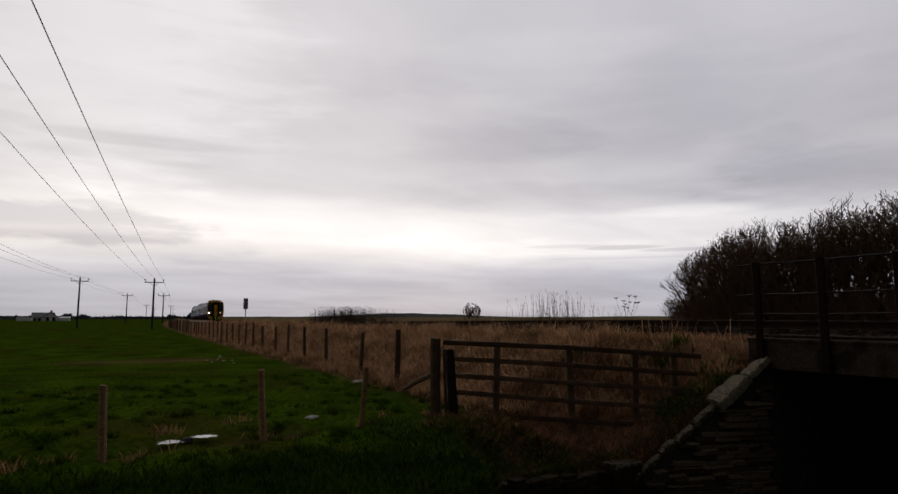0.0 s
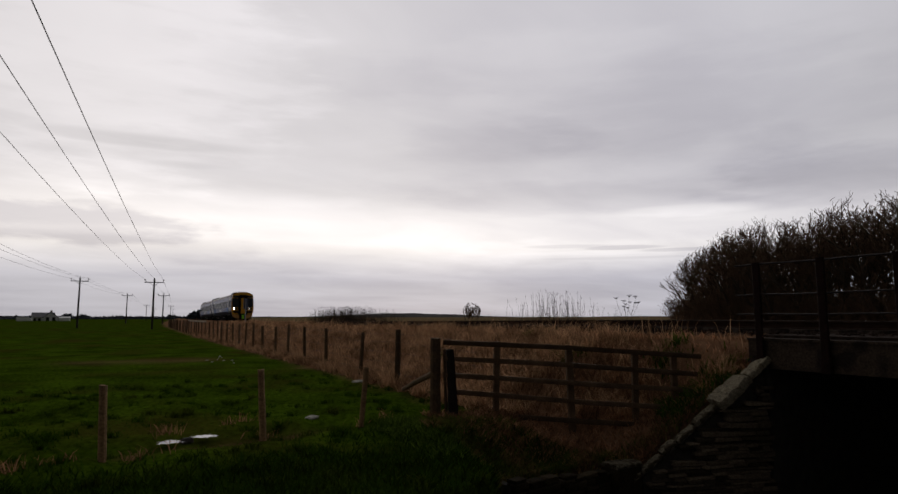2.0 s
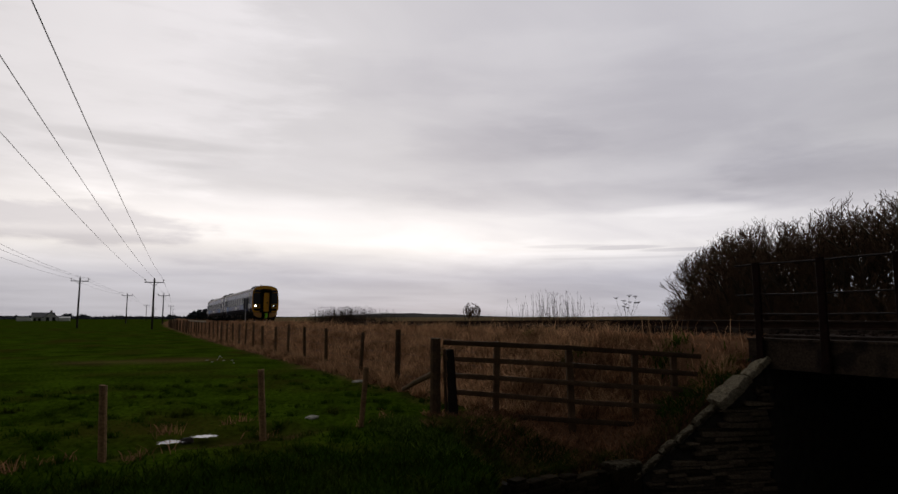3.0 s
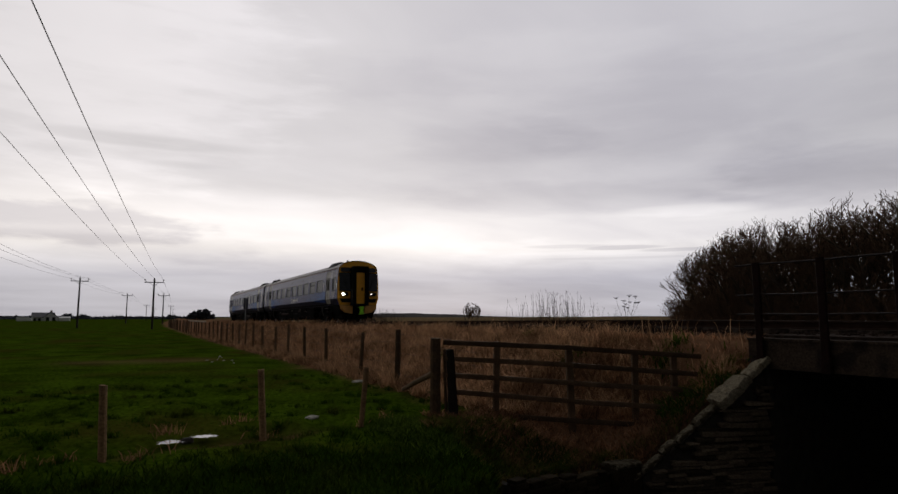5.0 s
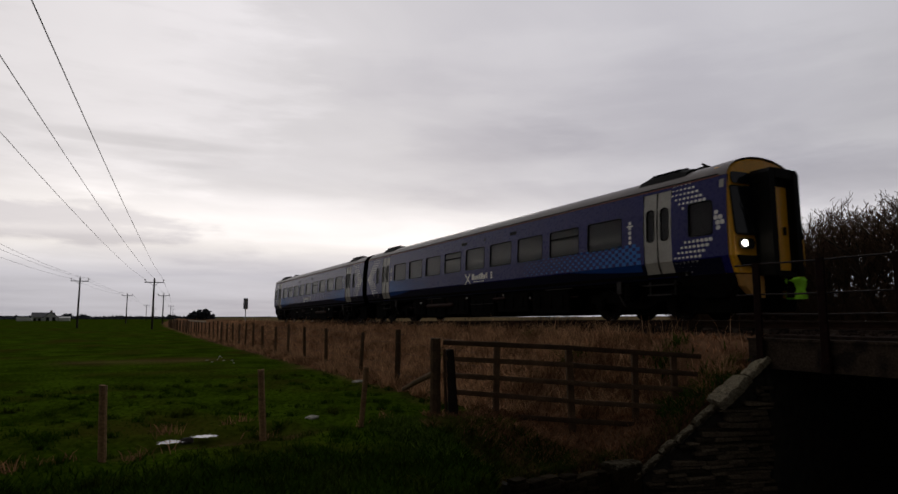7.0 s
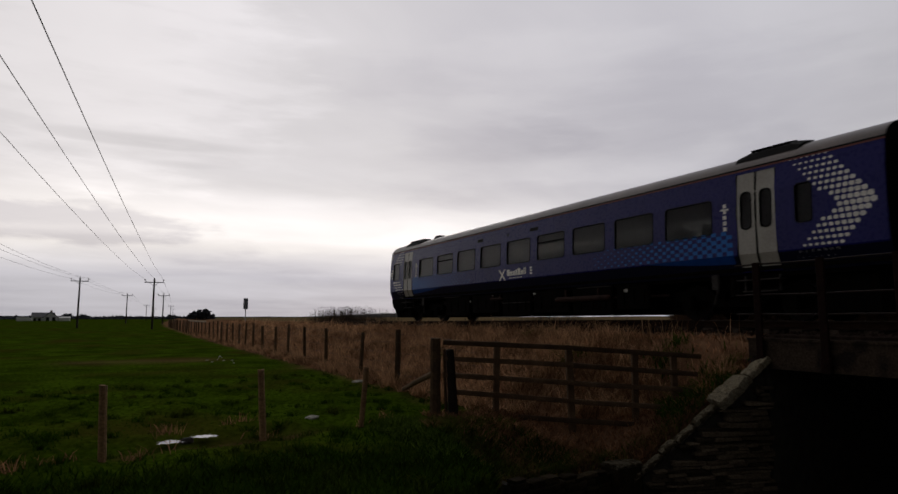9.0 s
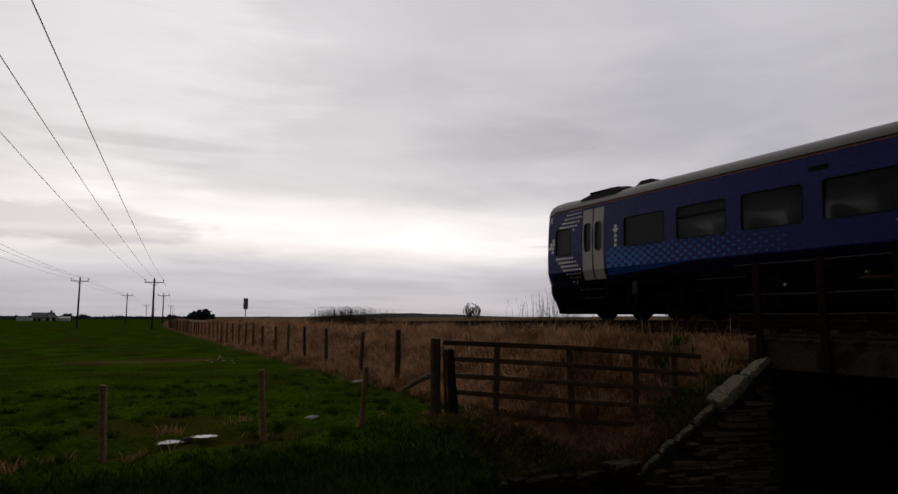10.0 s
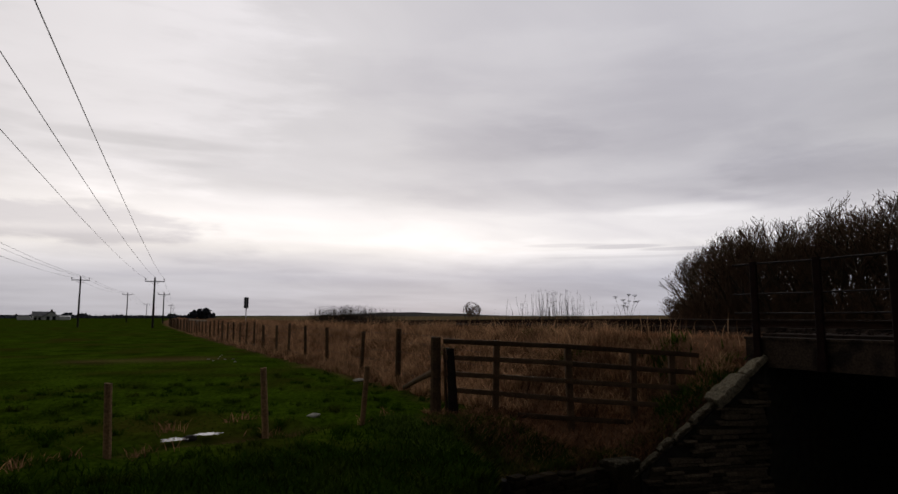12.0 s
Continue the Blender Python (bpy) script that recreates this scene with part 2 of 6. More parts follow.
M_COPE = material("weathered_coping", (0.15, 0.130, 0.090), 0.95, spread=0.5, scale=8, fine=40, bump=0.8, bump_d=0.02, rnd=0.3, spec=0.02, other=(0.040, 0.032, 0.020), mixat=(0.46, 0.54))
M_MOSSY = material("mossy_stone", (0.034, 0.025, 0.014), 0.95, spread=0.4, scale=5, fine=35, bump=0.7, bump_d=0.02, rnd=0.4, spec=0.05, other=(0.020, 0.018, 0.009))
M_LICHEN = material("lichened_coping", (0.25, 0.218, 0.150), 0.95, spread=0.5, scale=9, fine=60, bump=1.0, bump_d=0.02, rnd=0.15, spec=0.02, other=(0.12, 0.10, 0.065), mixat=(0.50, 0.60))
M_MORTAR = material("wall_core", (0.03, 0.026, 0.020), 0.95, spread=0.4, bump=0.5)
M_CONCRETE = material("stained_concrete", (0.058, 0.042, 0.030), 0.9, spread=0.4, scale=3, fine=30, bump=0.5, spec=0.02, other=(0.016, 0.012, 0.010), mixat=(0.42, 0.58))
M_RUST = material("rusty_iron", (0.013, 0.0055, 0.0042), 0.9, metal=0.0, spread=0.4, scale=8, fine=60, bump=0.4, spec=0.08)
M_BAR = material("painted_rail_bar", (0.018, 0.011, 0.009), 0.6, spread=0.4, scale=5, fine=30, bump=0.3, spec=0.16)
M_RAIL = material("rail_steel", (0.022, 0.012, 0.008), 0.9, spread=0.3, spec=0.05)
M_RAILTOP = material("rail_head", (0.10, 0.085, 0.075), 0.5, metal=0.6, spread=0.1, bump=0, spec=0.2)
M_SLEEPER = material("sleeper", (0.05, 0.038, 0.030), 0.95, spread=0.3, island=0.2, spec=0.02)
M_BALLAST = material("ballast", (0.026, 0.018, 0.014), 0.98, spread=0.4, island=0.4, fine=80, spec=0.02)
M_BARK = material("bark", (0.075, 0.055, 0.038), 0.95, spread=0.3, scale=4, fine=40, bump=0.4, spec=0.1, other=(0.03, 0.03, 0.02))
M_TWIG = material("twigs", (0.100, 0.062, 0.038), 0.9, spread=0.25, bump=0, spec=0.1, island=0.3)
M_FARWOOD = material("far_hedge", (0.036, 0.040, 0.047), 0.95, spread=0.3, scale=0.3, fine=3, bump=0, spec=0.05, island=0.3)
M_HILL = material("far_hill", (0.036, 0.034, 0.030), 0.95, spread=0.3, scale=0.01, fine=0.06, bump=0, spec=0.05)
M_WATER = material("puddle_water", (0.02, 0.02, 0.016), 0.06, spread=0.1, bump=0.15, bump_d=0.004, fine=9)
M_PALE = material("pale_stone", (0.42, 0.40, 0.34), 0.9, spread=0.3, bump=0.5)
M_RENDER = material("white_render", (0.82, 0.82, 0.80), 0.85, spread=0.08, scale=0.6)
M_SLATE = material("slate_roof", (0.045, 0.047, 0.055), 0.6, spread=0.2)
M_PANE_FAR = material("house_glass", (0.02, 0.022, 0.026), 0.1, spread=0.05, bump=0)
M_SIGNBACK = material("sign_back", (0.10, 0.11, 0.15), 0.5, spread=0.15, metal=0.2)
M_SIGNPOST = material("sign_post", (0.42, 0.43, 0.44), 0.45, metal=0.4, spread=0.1)
# the train
M_BLUE = material("navy_paint", (0.0110, 0.0110, 0.122), 0.30, spread=0.10, scale=0.7, fine=14, bump=0.02, spec=0.17)
M_SILL_SHADE = material("sill_shade_navy", (0.004, 0.005, 0.020), 0.5, spread=0.15, scale=0.7, fine=14, bump=0.02, spec=0.08)
M_SKYBLUE = material("bright_blue_vinyl", (0.012, 0.150, 0.52), 0.4, spec=0.2, spread=0.08, bump=0)
M_WHITE = material("white_vinyl", (0.80, 0.77, 0.72), 0.45, spread=0.12, bump=0)
M_DOOR = material("grey_door_paint", (0.40, 0.38, 0.33), 0.42, spread=0.1, scale=1.5, fine=20, bump=0.03, other=(0.30, 0.28, 0.24))
M_ROOF = material("grey_roof_paint", (0.105, 0.080, 0.068), 0.42, spread=0.35, scale=0.8, fine=25, bump=0.05)
M_RED = material("red_line_paint", (0.20, 0.035, 0.022), 0.45, spread=0.1, bump=0)
M_YELLOW = material("yellow_paint", (0.92, 0.44, 0.014), 0.38, spread=0.1, scale=2, fine=20, bump=0.03, coat=0.2)
M_VALANCE = material("faded_orange_paint", (0.78, 0.40, 0.10), 0.5, spread=0.15, scale=3, bump=0.05)
M_BLACK = material("black_rubber", (0.006, 0.0058, 0.0055), 0.7, spread=0.3, bump=0.15, spec=0.10)
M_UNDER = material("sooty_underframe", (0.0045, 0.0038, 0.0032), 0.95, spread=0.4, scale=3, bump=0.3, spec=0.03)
M_GLASS = material("tinted_glass", (0.21, 0.21, 0.20), 0.32, spread=0.02, bump=0, clear=1.0)
M_GLASS.node_tree.nodes["Principled BSDF"].inputs["IOR"].default_value = 1.23
M_CABGLASS = material("cab_glass", (0.008, 0.009, 0.011), 0.06, spread=0.05, bump=0)
M_SEAT = material("seat_cloth", (0.03, 0.035, 0.06), 0.9, spread=0.2)
M_COVER = material("seat_cover_white", (0.70, 0.69, 0.66), 0.8, spread=0.08)
M_INSIDE = material("saloon_lining", (0.26, 0.25, 0.24), 0.7, spread=0.08)
M_LAMP = material("lit_headlamp", (1, 0.95, 0.85), 0.3, spread=0.0, bump=0, glow=((1.0, 0.90, 0.74), 24.0))
M_LAMP_SMALL = material("lit_marker_lamp", (1, 0.95, 0.85), 0.3, spread=0.0, bump=0, glow=((1.0, 0.90, 0.78), 1.6))
M_LAMP_OFF = material("lamp_glass", (0.10, 0.02, 0.02), 0.15, spread=0.0, bump=0)
M_HIVIS = material("high_visibility_cloth", (0.36, 0.86, 0.03), 0.75, spread=0.15, scale=5, bump=0.2)
M_WHEEL = material("wheel_steel", (0.010, 0.008, 0.007), 0.8, spread=0.3, spec=0.05)
M_DULL = material("dull_bracket_steel", (0.040, 0.036, 0.034), 0.8, spread=0.3, spec=0.1)
M_PIPE = material("brown_exhaust_pipe", (0.030, 0.014, 0.010), 0.75, spread=0.5, scale=3, spec=0.1)
M_DEEPBLUE = material("deep_blue_vinyl", (0.006, 0.052, 0.24), 0.45, spec=0.12, spread=0.12, bump=0)
M_TREAD = material("worn_wheel_rim", (0.42, 0.42, 0.43), 0.35, metal=1.0, spread=0.1, bump=0)


# ---- mesh building ----
class Mesh:
    """Collects vertices and faces of one part."""

    def __init__(self):
        self.v, self.f = [], []

    def add(self, vs, fs):
        k = len(self.v)
        self.v.extend(tuple(p) for p in vs)
        self.f.extend(tuple(i + k for i in q) for q in fs)
        return self

    def box(self, c, s, m=None, bevel=0.0):
        """A box about c of size s; bevel: chamfer of all its upright edges."""
        x, y, z = s[0] / 2, s[1] / 2, s[2] / 2
        b = min(bevel, x * 0.9, y * 0.9)
        ring = [(-x, -y), (x, -y), (x, y), (-x, y)] if b <= 0 else [(-x + b, -y), (x - b, -y), (x, -y + b), (x, y - b), (x - b, y), (-x + b, y), (-x, y - b), (-x, -y + b)]
        n = len(ring)
        vs = [Vector((a, d, -z)) for a, d in ring] + [Vector((a, d, z)) for a, d in ring]
        if m is not None:
            vs = [m @ p for p in vs]
        vs = [p + Vector(c) for p in vs]
        fs = [tuple(range(n - 1, -1, -1)), tuple(range(n, 2 * n))] + [(i, (i + 1) % n, n + (i + 1) % n, n + i) for i in range(n)]
        return self.add(vs, fs)

    def tube(self, pts, radii, n=8, cap=True):
        pts = [Vector(p) for p in pts]
        if isinstance(radii, (int, float)):
            radii = [radii] * len(pts)
        vs, fs = [], []
        for i, p in enumerate(pts):
            d = (pts[min(i + 1, len(pts) - 1)] - pts[max(i - 1, 0)]).normalized()
            a = d.cross(Vector((0, 0, 1)) if abs(d.z) < 0.9 else Vector((1, 0, 0))).normalized()
            e = a.cross(d)
            vs += [p + (a * math.cos(q) + e * math.sin(q)) * radii[i] for q in (2 * math.pi * k / n for k in range(n))]
        for i in range(len(pts) - 1):
            for k in range(n):
                fs.append((i * n + k, i * n + (k + 1) % n, (i + 1) * n + (k + 1) % n, (i + 1) * n + k))
        if cap:
            fs.append(tuple(range(n)))
            fs.append(tuple(len(vs) - 1 - k for k in range(n)))
        return self.add(vs, fs)

    def prism(self, ring, depth):
        """A flat ring of points (3D), pushed out by the vector depth."""
        n, d = len(ring), Vector(depth)
        ring = [Vector(p) for p in ring]
        vs = ring + [p + d for p in ring]
        return self.add(vs, [tuple(range(n - 1, -1, -1)), tuple(range(n, 2 * n))] + [(i, (i + 1) % n, n + (i + 1) % n, n + i) for i in range(n)])

    def loft(self, rings, closed=True, cap=True):
        n = len(rings[0])
        vs = [p for r in rings for p in r]
        fs = []
        for i in range(len(rings) - 1):
            for k in range(n if closed else n - 1):
                fs.append((i * n + k, i * n + (k + 1) % n, (i + 1) * n + (k + 1) % n, (i + 1) * n + k))
        if cap:
            fs += [tuple(range(n - 1, -1, -1)), tuple(range(len(vs) - n, len(vs)))]
        return self.add(vs, fs)

    def data(self, name, mat, smooth=False):
        me = bpy.data.meshes.new(name)
        me.from_pydata([tuple(p) for p in self.v], [], self.f)
        me.materials.append(mat)
        bm = bmesh.new()
        bm.from_mesh(me)
        bmesh.ops.recalc_face_normals(bm, faces=bm.faces)
        bm.to_mesh(me)
        bm.free()
        if smooth:
            me.shade_smooth()
        return me


def part(name, mesh, mat, parent=None, label="", smooth=False, kind=""):
    ob = new(name, mesh.data(name, mat, smooth) if isinstance(mesh, Mesh) else mesh)
    ob.parent = parent
    return tagged(ob, label=label, kind=kind)


def thing(name, label, category, group="", kind="", at=None):
    ob = new(name)
    ob.empty_display_size = 0.2
    if at is not None:
        ob.matrix_world = at
    return tagged(ob, label, category, group, kind)


def rounded(y0, y1, z0, z1, r, n=4):
    """Corner points of a rounded rectangle in two coordinates."""
    out = []
    for cy, cz, a in ((y1 - r, z1 - r, 0), (y0 + r, z1 - r, 90), (y0 + r, z0 + r, 180), (y1 - r, z0 + r, 270)):
        for k in range(n + 1):
            q = radians(a + 90 * k / n)
            out.append((cy + r * math.cos(q), cz + r * math.sin(q)))
    return out


def fast_mesh(name, verts, faces, mat, smooth=False):
    """A mesh from number arrays; faces all with the same number of corners."""
    me = bpy.data.meshes.new(name)
    verts, faces = np.asarray(verts, dtype=np.float32), np.asarray(faces, dtype=np.int32)
    k = faces.shape[1]
    me.vertices.add(len(verts))
    me.vertices.foreach_set("co", verts.ravel())
    me.loops.add(faces.size)
    me.loops.foreach_set("vertex_index", faces.ravel())
    me.polygons.add(len(faces))
    me.polygons.foreach_set("loop_start", np.arange(0, faces.size, k, dtype=np.int32))
    me.update(calc_edges=True)
    me.validate()
    me.materials.append(mat)
    if smooth:
        me.shade_smooth()
    return me


# ---- the lie of the land ----
RAIL_Z = 1.625
TRACK_Y = 13.29
BEND = 0.000201
GRADE = 0.0086      # the line climbs gently towards the bridge


def rail_z(x):
    return RAIL_Z + GRADE * min(0.0, x + 14.0)


def track_y(x):
    return TRACK_Y + BEND * min(0.0, x) ** 2


def step(a, b, v):
    t = min(1.0, max(0.0, (v - a) / (b - a)))
    return t * t * (3 - 2 * t)


def wall_x(y):
    """The line of the roadside wall on the field's side."""
    pts = ((-40, -5.6), (2.8, -5.0), (3.6, -5.5), (4.9, -7.3), (7.1, -7.75), (7.61, -7.45), (9.75, -6.75), (17.2, -6.75), (22, -5.6), (60, -5.6))
    for (y0, x0), (y1, x1) in zip(pts, pts[1:]):
        if y <= y1:
            return x0 + (x1 - x0) * (y - y0) / (y1 - y0)
    return pts[-1][1]


def road_z(y):
    return 0.05 - 1.75 * step(-1, 8, y) + 0.9 * step(20, 40, y)


def bank_y(x):
    return BEND * min(0.0, x) ** 2


def land_z(x, y):
    """Height of the field, the railway bank and the land behind it, without the road's cutting."""
    far = max(0.0, math.hypot(x, y) - 60)
    v = y - bank_y(x)
    n1 = noise.noise((x * 0.35, y * 0.35, 3.0))
    n2 = noise.noise((x * 1.6, y * 1.6, 7.0))
    n3 = noise.noise((x * 3.7, y * 3.7, 9.0))
    rough = 1 - step(10, 26, math.hypot(x, y))
    field = 0.05 * n1 + (0.02 + 0.045 * rough) * n2 + 0.035 * rough * n3 + 0.0004 * far
    field -= 0.14 * math.exp(-((x + 9.5 + 0.10 * (y - 1)) / 0.45) ** 2) * step(-3, -1, y) * (1 - step(3.0, 4.2, y))      # the wet ditch by the posts
    foot = 5.7 + min(3.6, max(0.0, x + 10.1) * 2.0)
    w = 5.7 + (v - foot) * 4.5 / (10.2 - foot)
    near = step(5.7, 9.9, w)
    bank = 1.27 * (0.35 * step(5.7, 8.0, w) + 0.65 * step(6.6, 10.2, w)) + (0.07 * n1 + 0.05 * n2) * near
    # ballast shoulder and bed
    bed = (0.10 + GRADE * min(0.0, x + 14.0)) * step(10.5, 11.2, v) * (1 - step(15.4, 16.3, v))
    if x < -120:
        bed = max(bed, -1.0)
    behind = -0.12 * step(15.8, 18.5, v) - 0.25 * step(24, 60, v) + 0.0014 * max(0, v - 60) * (1 if v > 60 else 0)
    if v > 6:
        if v > 17:
            behind = min(behind, 0.2)
        rise = 1.6 * step(250, 900, v) * step(-1500, -300, x)
        return field * (1 - near) + bank + bed + behind + rise
    # the low end of the wing wall: ground runs up to its coping
    return field


def wall_top(y):
    if y < 7.61:
        return -0.05 - 0.57 * step(3.2, 5.2, y)
    return -0.69 + (min(y, 9.75) - 7.61) * 0.757


def ground_z(x, y):
    z = land_z(x, y)
    wx = wall_x(y)
    if y < 60:
        cut = step(wx - 0.26, wx - 0.05, x) * (1 - step(0.4, 1.2, x) * step(4, 8, y))
        if y < 3.2:
            cut *= step(1.6, 3.2, y)
        # the ground dips to the top of the low wall and climbs behind the wing wall
        if 3.2 < y < 9.9 and x > wx - 2.0:
            top = wall_top(y)
            hold = step(wx - 1.7, wx - 0.35, x) * step(3.3, 5.0, y)
            z = z * (1 - hold) + (top - 0.03) * hold
        z = z * (1 - cut) + min(z, road_z(y)) * cut
    return z


def fence_side(x, y):
    """Signed distance from the rail fence, positive on the lane's side."""
    return ((x + 9.75) * 4.24 - (y - 5.1) * 2.05) / 4.71


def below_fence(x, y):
    # the under-lit hollow; its shade goes into the ground and weed colours
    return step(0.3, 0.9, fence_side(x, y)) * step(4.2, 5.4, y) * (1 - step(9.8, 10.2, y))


def verge_dimming(x, y, n=0.0):
    """How much the ungrazed verge by the lane is darkened, to paint in the dim foreground."""
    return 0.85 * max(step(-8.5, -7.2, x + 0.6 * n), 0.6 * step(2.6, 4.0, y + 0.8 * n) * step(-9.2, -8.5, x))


def grid_line(spans):
    out = []
    for a, b, s in spans:
        n = max(1, round((b - a) / s))
        out += [a + (b - a) * i / n for i in range(n)]
    return out + [spans[-1][1]]


def build_ground():
    xs = grid_line([(-3000, -1000, 250), (-1000, -300, 50), (-300, -100, 8), (-100, -40, 1.5), (-40, -16, 0.4), (-16, 1.6, 0.16), (1.6, 10, 1.2), (10, 80, 10), (80, 600, 120)])
    ys = grid_line([(-1600, -300, 130), (-300, -60, 20), (-60, -12, 2), (-12, -3, 0.5), (-3, 11.2, 0.16), (11.2, 20, 0.5), (20, 60, 3), (60, 300, 12), (300, 3000, 150)])
    verts, at = [], {k: [] for k in ("dry", "soil", "stone", "stubble", "road", "patch", "verge_shade")}
    for x in xs:
        for y in ys:
            verts.append((x, y, ground_z(x, y)))
            v = y - bank_y(x)
            n = noise.noise((x * 0.5, y * 0.5, 1.0)) * 0.5 + noise.noise((x * 2.1, y * 2.1, 5.0)) * 0.25
            dry = step(5.5, 6.6, v + n)
            wx = wall_x(y)
            ditch = 0.90 * math.exp(-((x + 9.22 + 0.10 * (y - 1) + 0.25 * n) / 0.30) ** 2) * step(-0.6, 0.6, y + n) * (1 - step(2.8, 3.6, y))
            # bare earth in the ditch; below the fence the same brown paints shade
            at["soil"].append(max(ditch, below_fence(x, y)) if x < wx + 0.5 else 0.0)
            # turf colour lowered on the verge for the dim foreground
            at["verge_shade"].append(verge_dimming(x, y, n))
            worn = 0.30 * math.exp(-((x + 27 + 1.5 * n) / 1.3) ** 2) * step(-2.5, -0.5, y) * (1 - step(3.6, 5.0, y))
            at["dry"].append(max(dry, worn))
            at["stone"].append(step(10.5, 11.0, v + 0.3 * n) * (1 - step(15.6, 16.4, v)))
            at["stubble"].append(step(16.5, 19, v))
            at["road"].append(step(wx + 0.1, wx + 0.4, x) * (1 - step(0.5, 1.5, x)) * step(1.5, 3.2, y) * (1 - step(60, 80, y)))
            at["patch"].append(1.0 - dry)
    nx, ny = len(xs), len(ys)
    faces = [(i * ny + j, (i + 1) * ny + j, (i + 1) * ny + j + 1, i * ny + j + 1) for i in range(nx - 1) for j in range(ny - 1)]
    me = fast_mesh("ground", verts, faces, M_GROUND, True)
    for k, vals in at.items():
        me.attributes.new(k, "FLOAT", "POINT").data.foreach_set("value", vals)
    tagged(new("ground", me), "green turf field, brown grassy railway bank and stubble land", "ground", kind="structure")


build_ground()


def blades(name, spots, mat, lo, hi, width, lean, label, category, seed, kind="stuff"):
    """Single bent blades, each of two triangles' worth of strip, at the spots (x, y)."""
    rng = np.random.default_rng(seed)
    n = len(spots)
    z = np.array([ground_z(x, y) for x, y in spots])
    p = np.column_stack([spots, z - 0.02])
    h = rng.uniform(lo, hi, n)
    a, b = rng.uniform(0, 2 * np.pi, n), rng.uniform(0, 2 * np.pi, n)
    side = np.column_stack([np.cos(a), np.sin(a), np.zeros(n)]) * (width * rng.uniform(0.6, 1.4, n))[:, None]
    tip = np.column_stack([np.cos(b), np.sin(b), np.zeros(n)]) * (h * lean * rng.uniform(0.2, 1, n))[:, None]
    up = np.column_stack([np.zeros(n), np.zeros(n), h])
    V = np.empty((n, 5, 3))
    V[:, 0], V[:, 1] = p - side, p + side
    V[:, 2], V[:, 3] = p + up * 0.6 + tip * 0.35 + side * 0.7, p + up * 0.6 + tip * 0.35 - side * 0.7
    V[:, 4] = p + up + tip
    base = np.arange(n)[:, None] * 5
    F = np.concatenate([base + np.array([[0, 1, 2]]), base + np.array([[0, 2, 3]]), base + np.array([[3, 2, 4]])])
    return tagged(new(name, fast_mesh(name, V.reshape(-1, 3), F, mat)), label, category, kind=kind)


def scatter(n, box, keep, seed, clump=0.0):
    rng = np.random.default_rng(seed)
    out = []
    while len(out) < n:
        x, y = rng.uniform(box[0], box[1]), rng.uniform(box[2], box[3])
        if keep(x, y, rng.random()) and (clump == 0 or noise.noise((x * 1.3, y * 1.3, 11.0)) > clump - rng.random() * 0.8):
            out.append((x, y))
    return np.array(out)


def on_field(x, y, r):
    return y - bank_y(x) < 6.2 + 0.5 * noise.noise((x, y, 2)) and x < wall_x(y) - 0.1 and r < min(1.0, (9.0 / max(6.0, math.hypot(x, y))) ** 1.5) and not (-9.9 < x < -9.3 and 0.5 < y < 1.6) and not (abs(x + 9.22 + 0.10 * (y - 1)) < 0.20 and 0.2 < y < 3.3 and noise.noise((x * 2.5, y * 2.5, 4)) > -0.25)


def on_bank(x, y, r):
    v = y - bank_y(x)
    return 5.9 < v < 10.45 and x < wall_x(y) - 0.25 and r < min(1.0, (13.0 / max(8.0, math.hypot(x, y))) ** 1.4)


def tussocks(n, per, box, keep, seed, spread):
    """Blade spots gathered in clumps."""
    rng = np.random.default_rng(seed + 100)
    out = []
    for x, y in scatter(n, box, keep, seed):
        k = int(per * rng.uniform(0.5, 1.5))
        a, q = rng.uniform(0, 2 * np.pi, k), np.abs(rng.normal(0, spread, k))
        for dx, dy in zip(np.cos(a) * q, np.sin(a) * q):
            if keep(x + dx, y + dy, 0.0):
                out.append((x + dx, y + dy))
    return np.array(out)


def on_dark(x, y, r):
    return below_fence(x, y) > 0.15 and x < wall_x(y) - 0.10 and -10.5 < x and 2.5 < y < 9.7


def on_slope(x, y, r):
    return on_bank(x, y, r) and (x < -9.9 or fence_side(x, y) < -0.15 or y > 9.3)


def on_lower(x, y, r):
    return on_slope(x, y, r) and y - bank_y(x) < 9.75


blades("turf_grass", scatter(36000, (-24, -5.0, -8, 6.6), lambda x, y, r: on_field(x, y, r) and below_fence(x, y) < 0.6, 1), M_GRASS, 0.015, 0.05, 0.010, 1.6, "short rough green pasture grass", "grass", 1)
# longer verge blades, their green darkened to carry the foreground's dimness
blades("rank_verge_grass", scatter(16000, (-9.4, -4.6, -7, 5.6), lambda x, y, r: x < wall_x(y) - 0.1 and below_fence(x, y) < 0.5 and r < verge_dimming(x, y), 19), M_VERGE_SHADE, 0.05, 0.16, 0.009, 1.3, "longer grass on the verge by the lane, darkened for the dim foreground", "grass", 19)
blades("grass_tufts", tussocks(420, 50, (-18, -5.2, -6, 6.4), lambda x, y, r: on_field(x, y, r) and below_fence(x, y) < 0.6, 2, 0.10), M_GRASS, 0.04, 0.13, 0.009, 1.3, "longer clumps of green grass", "grass", 2)
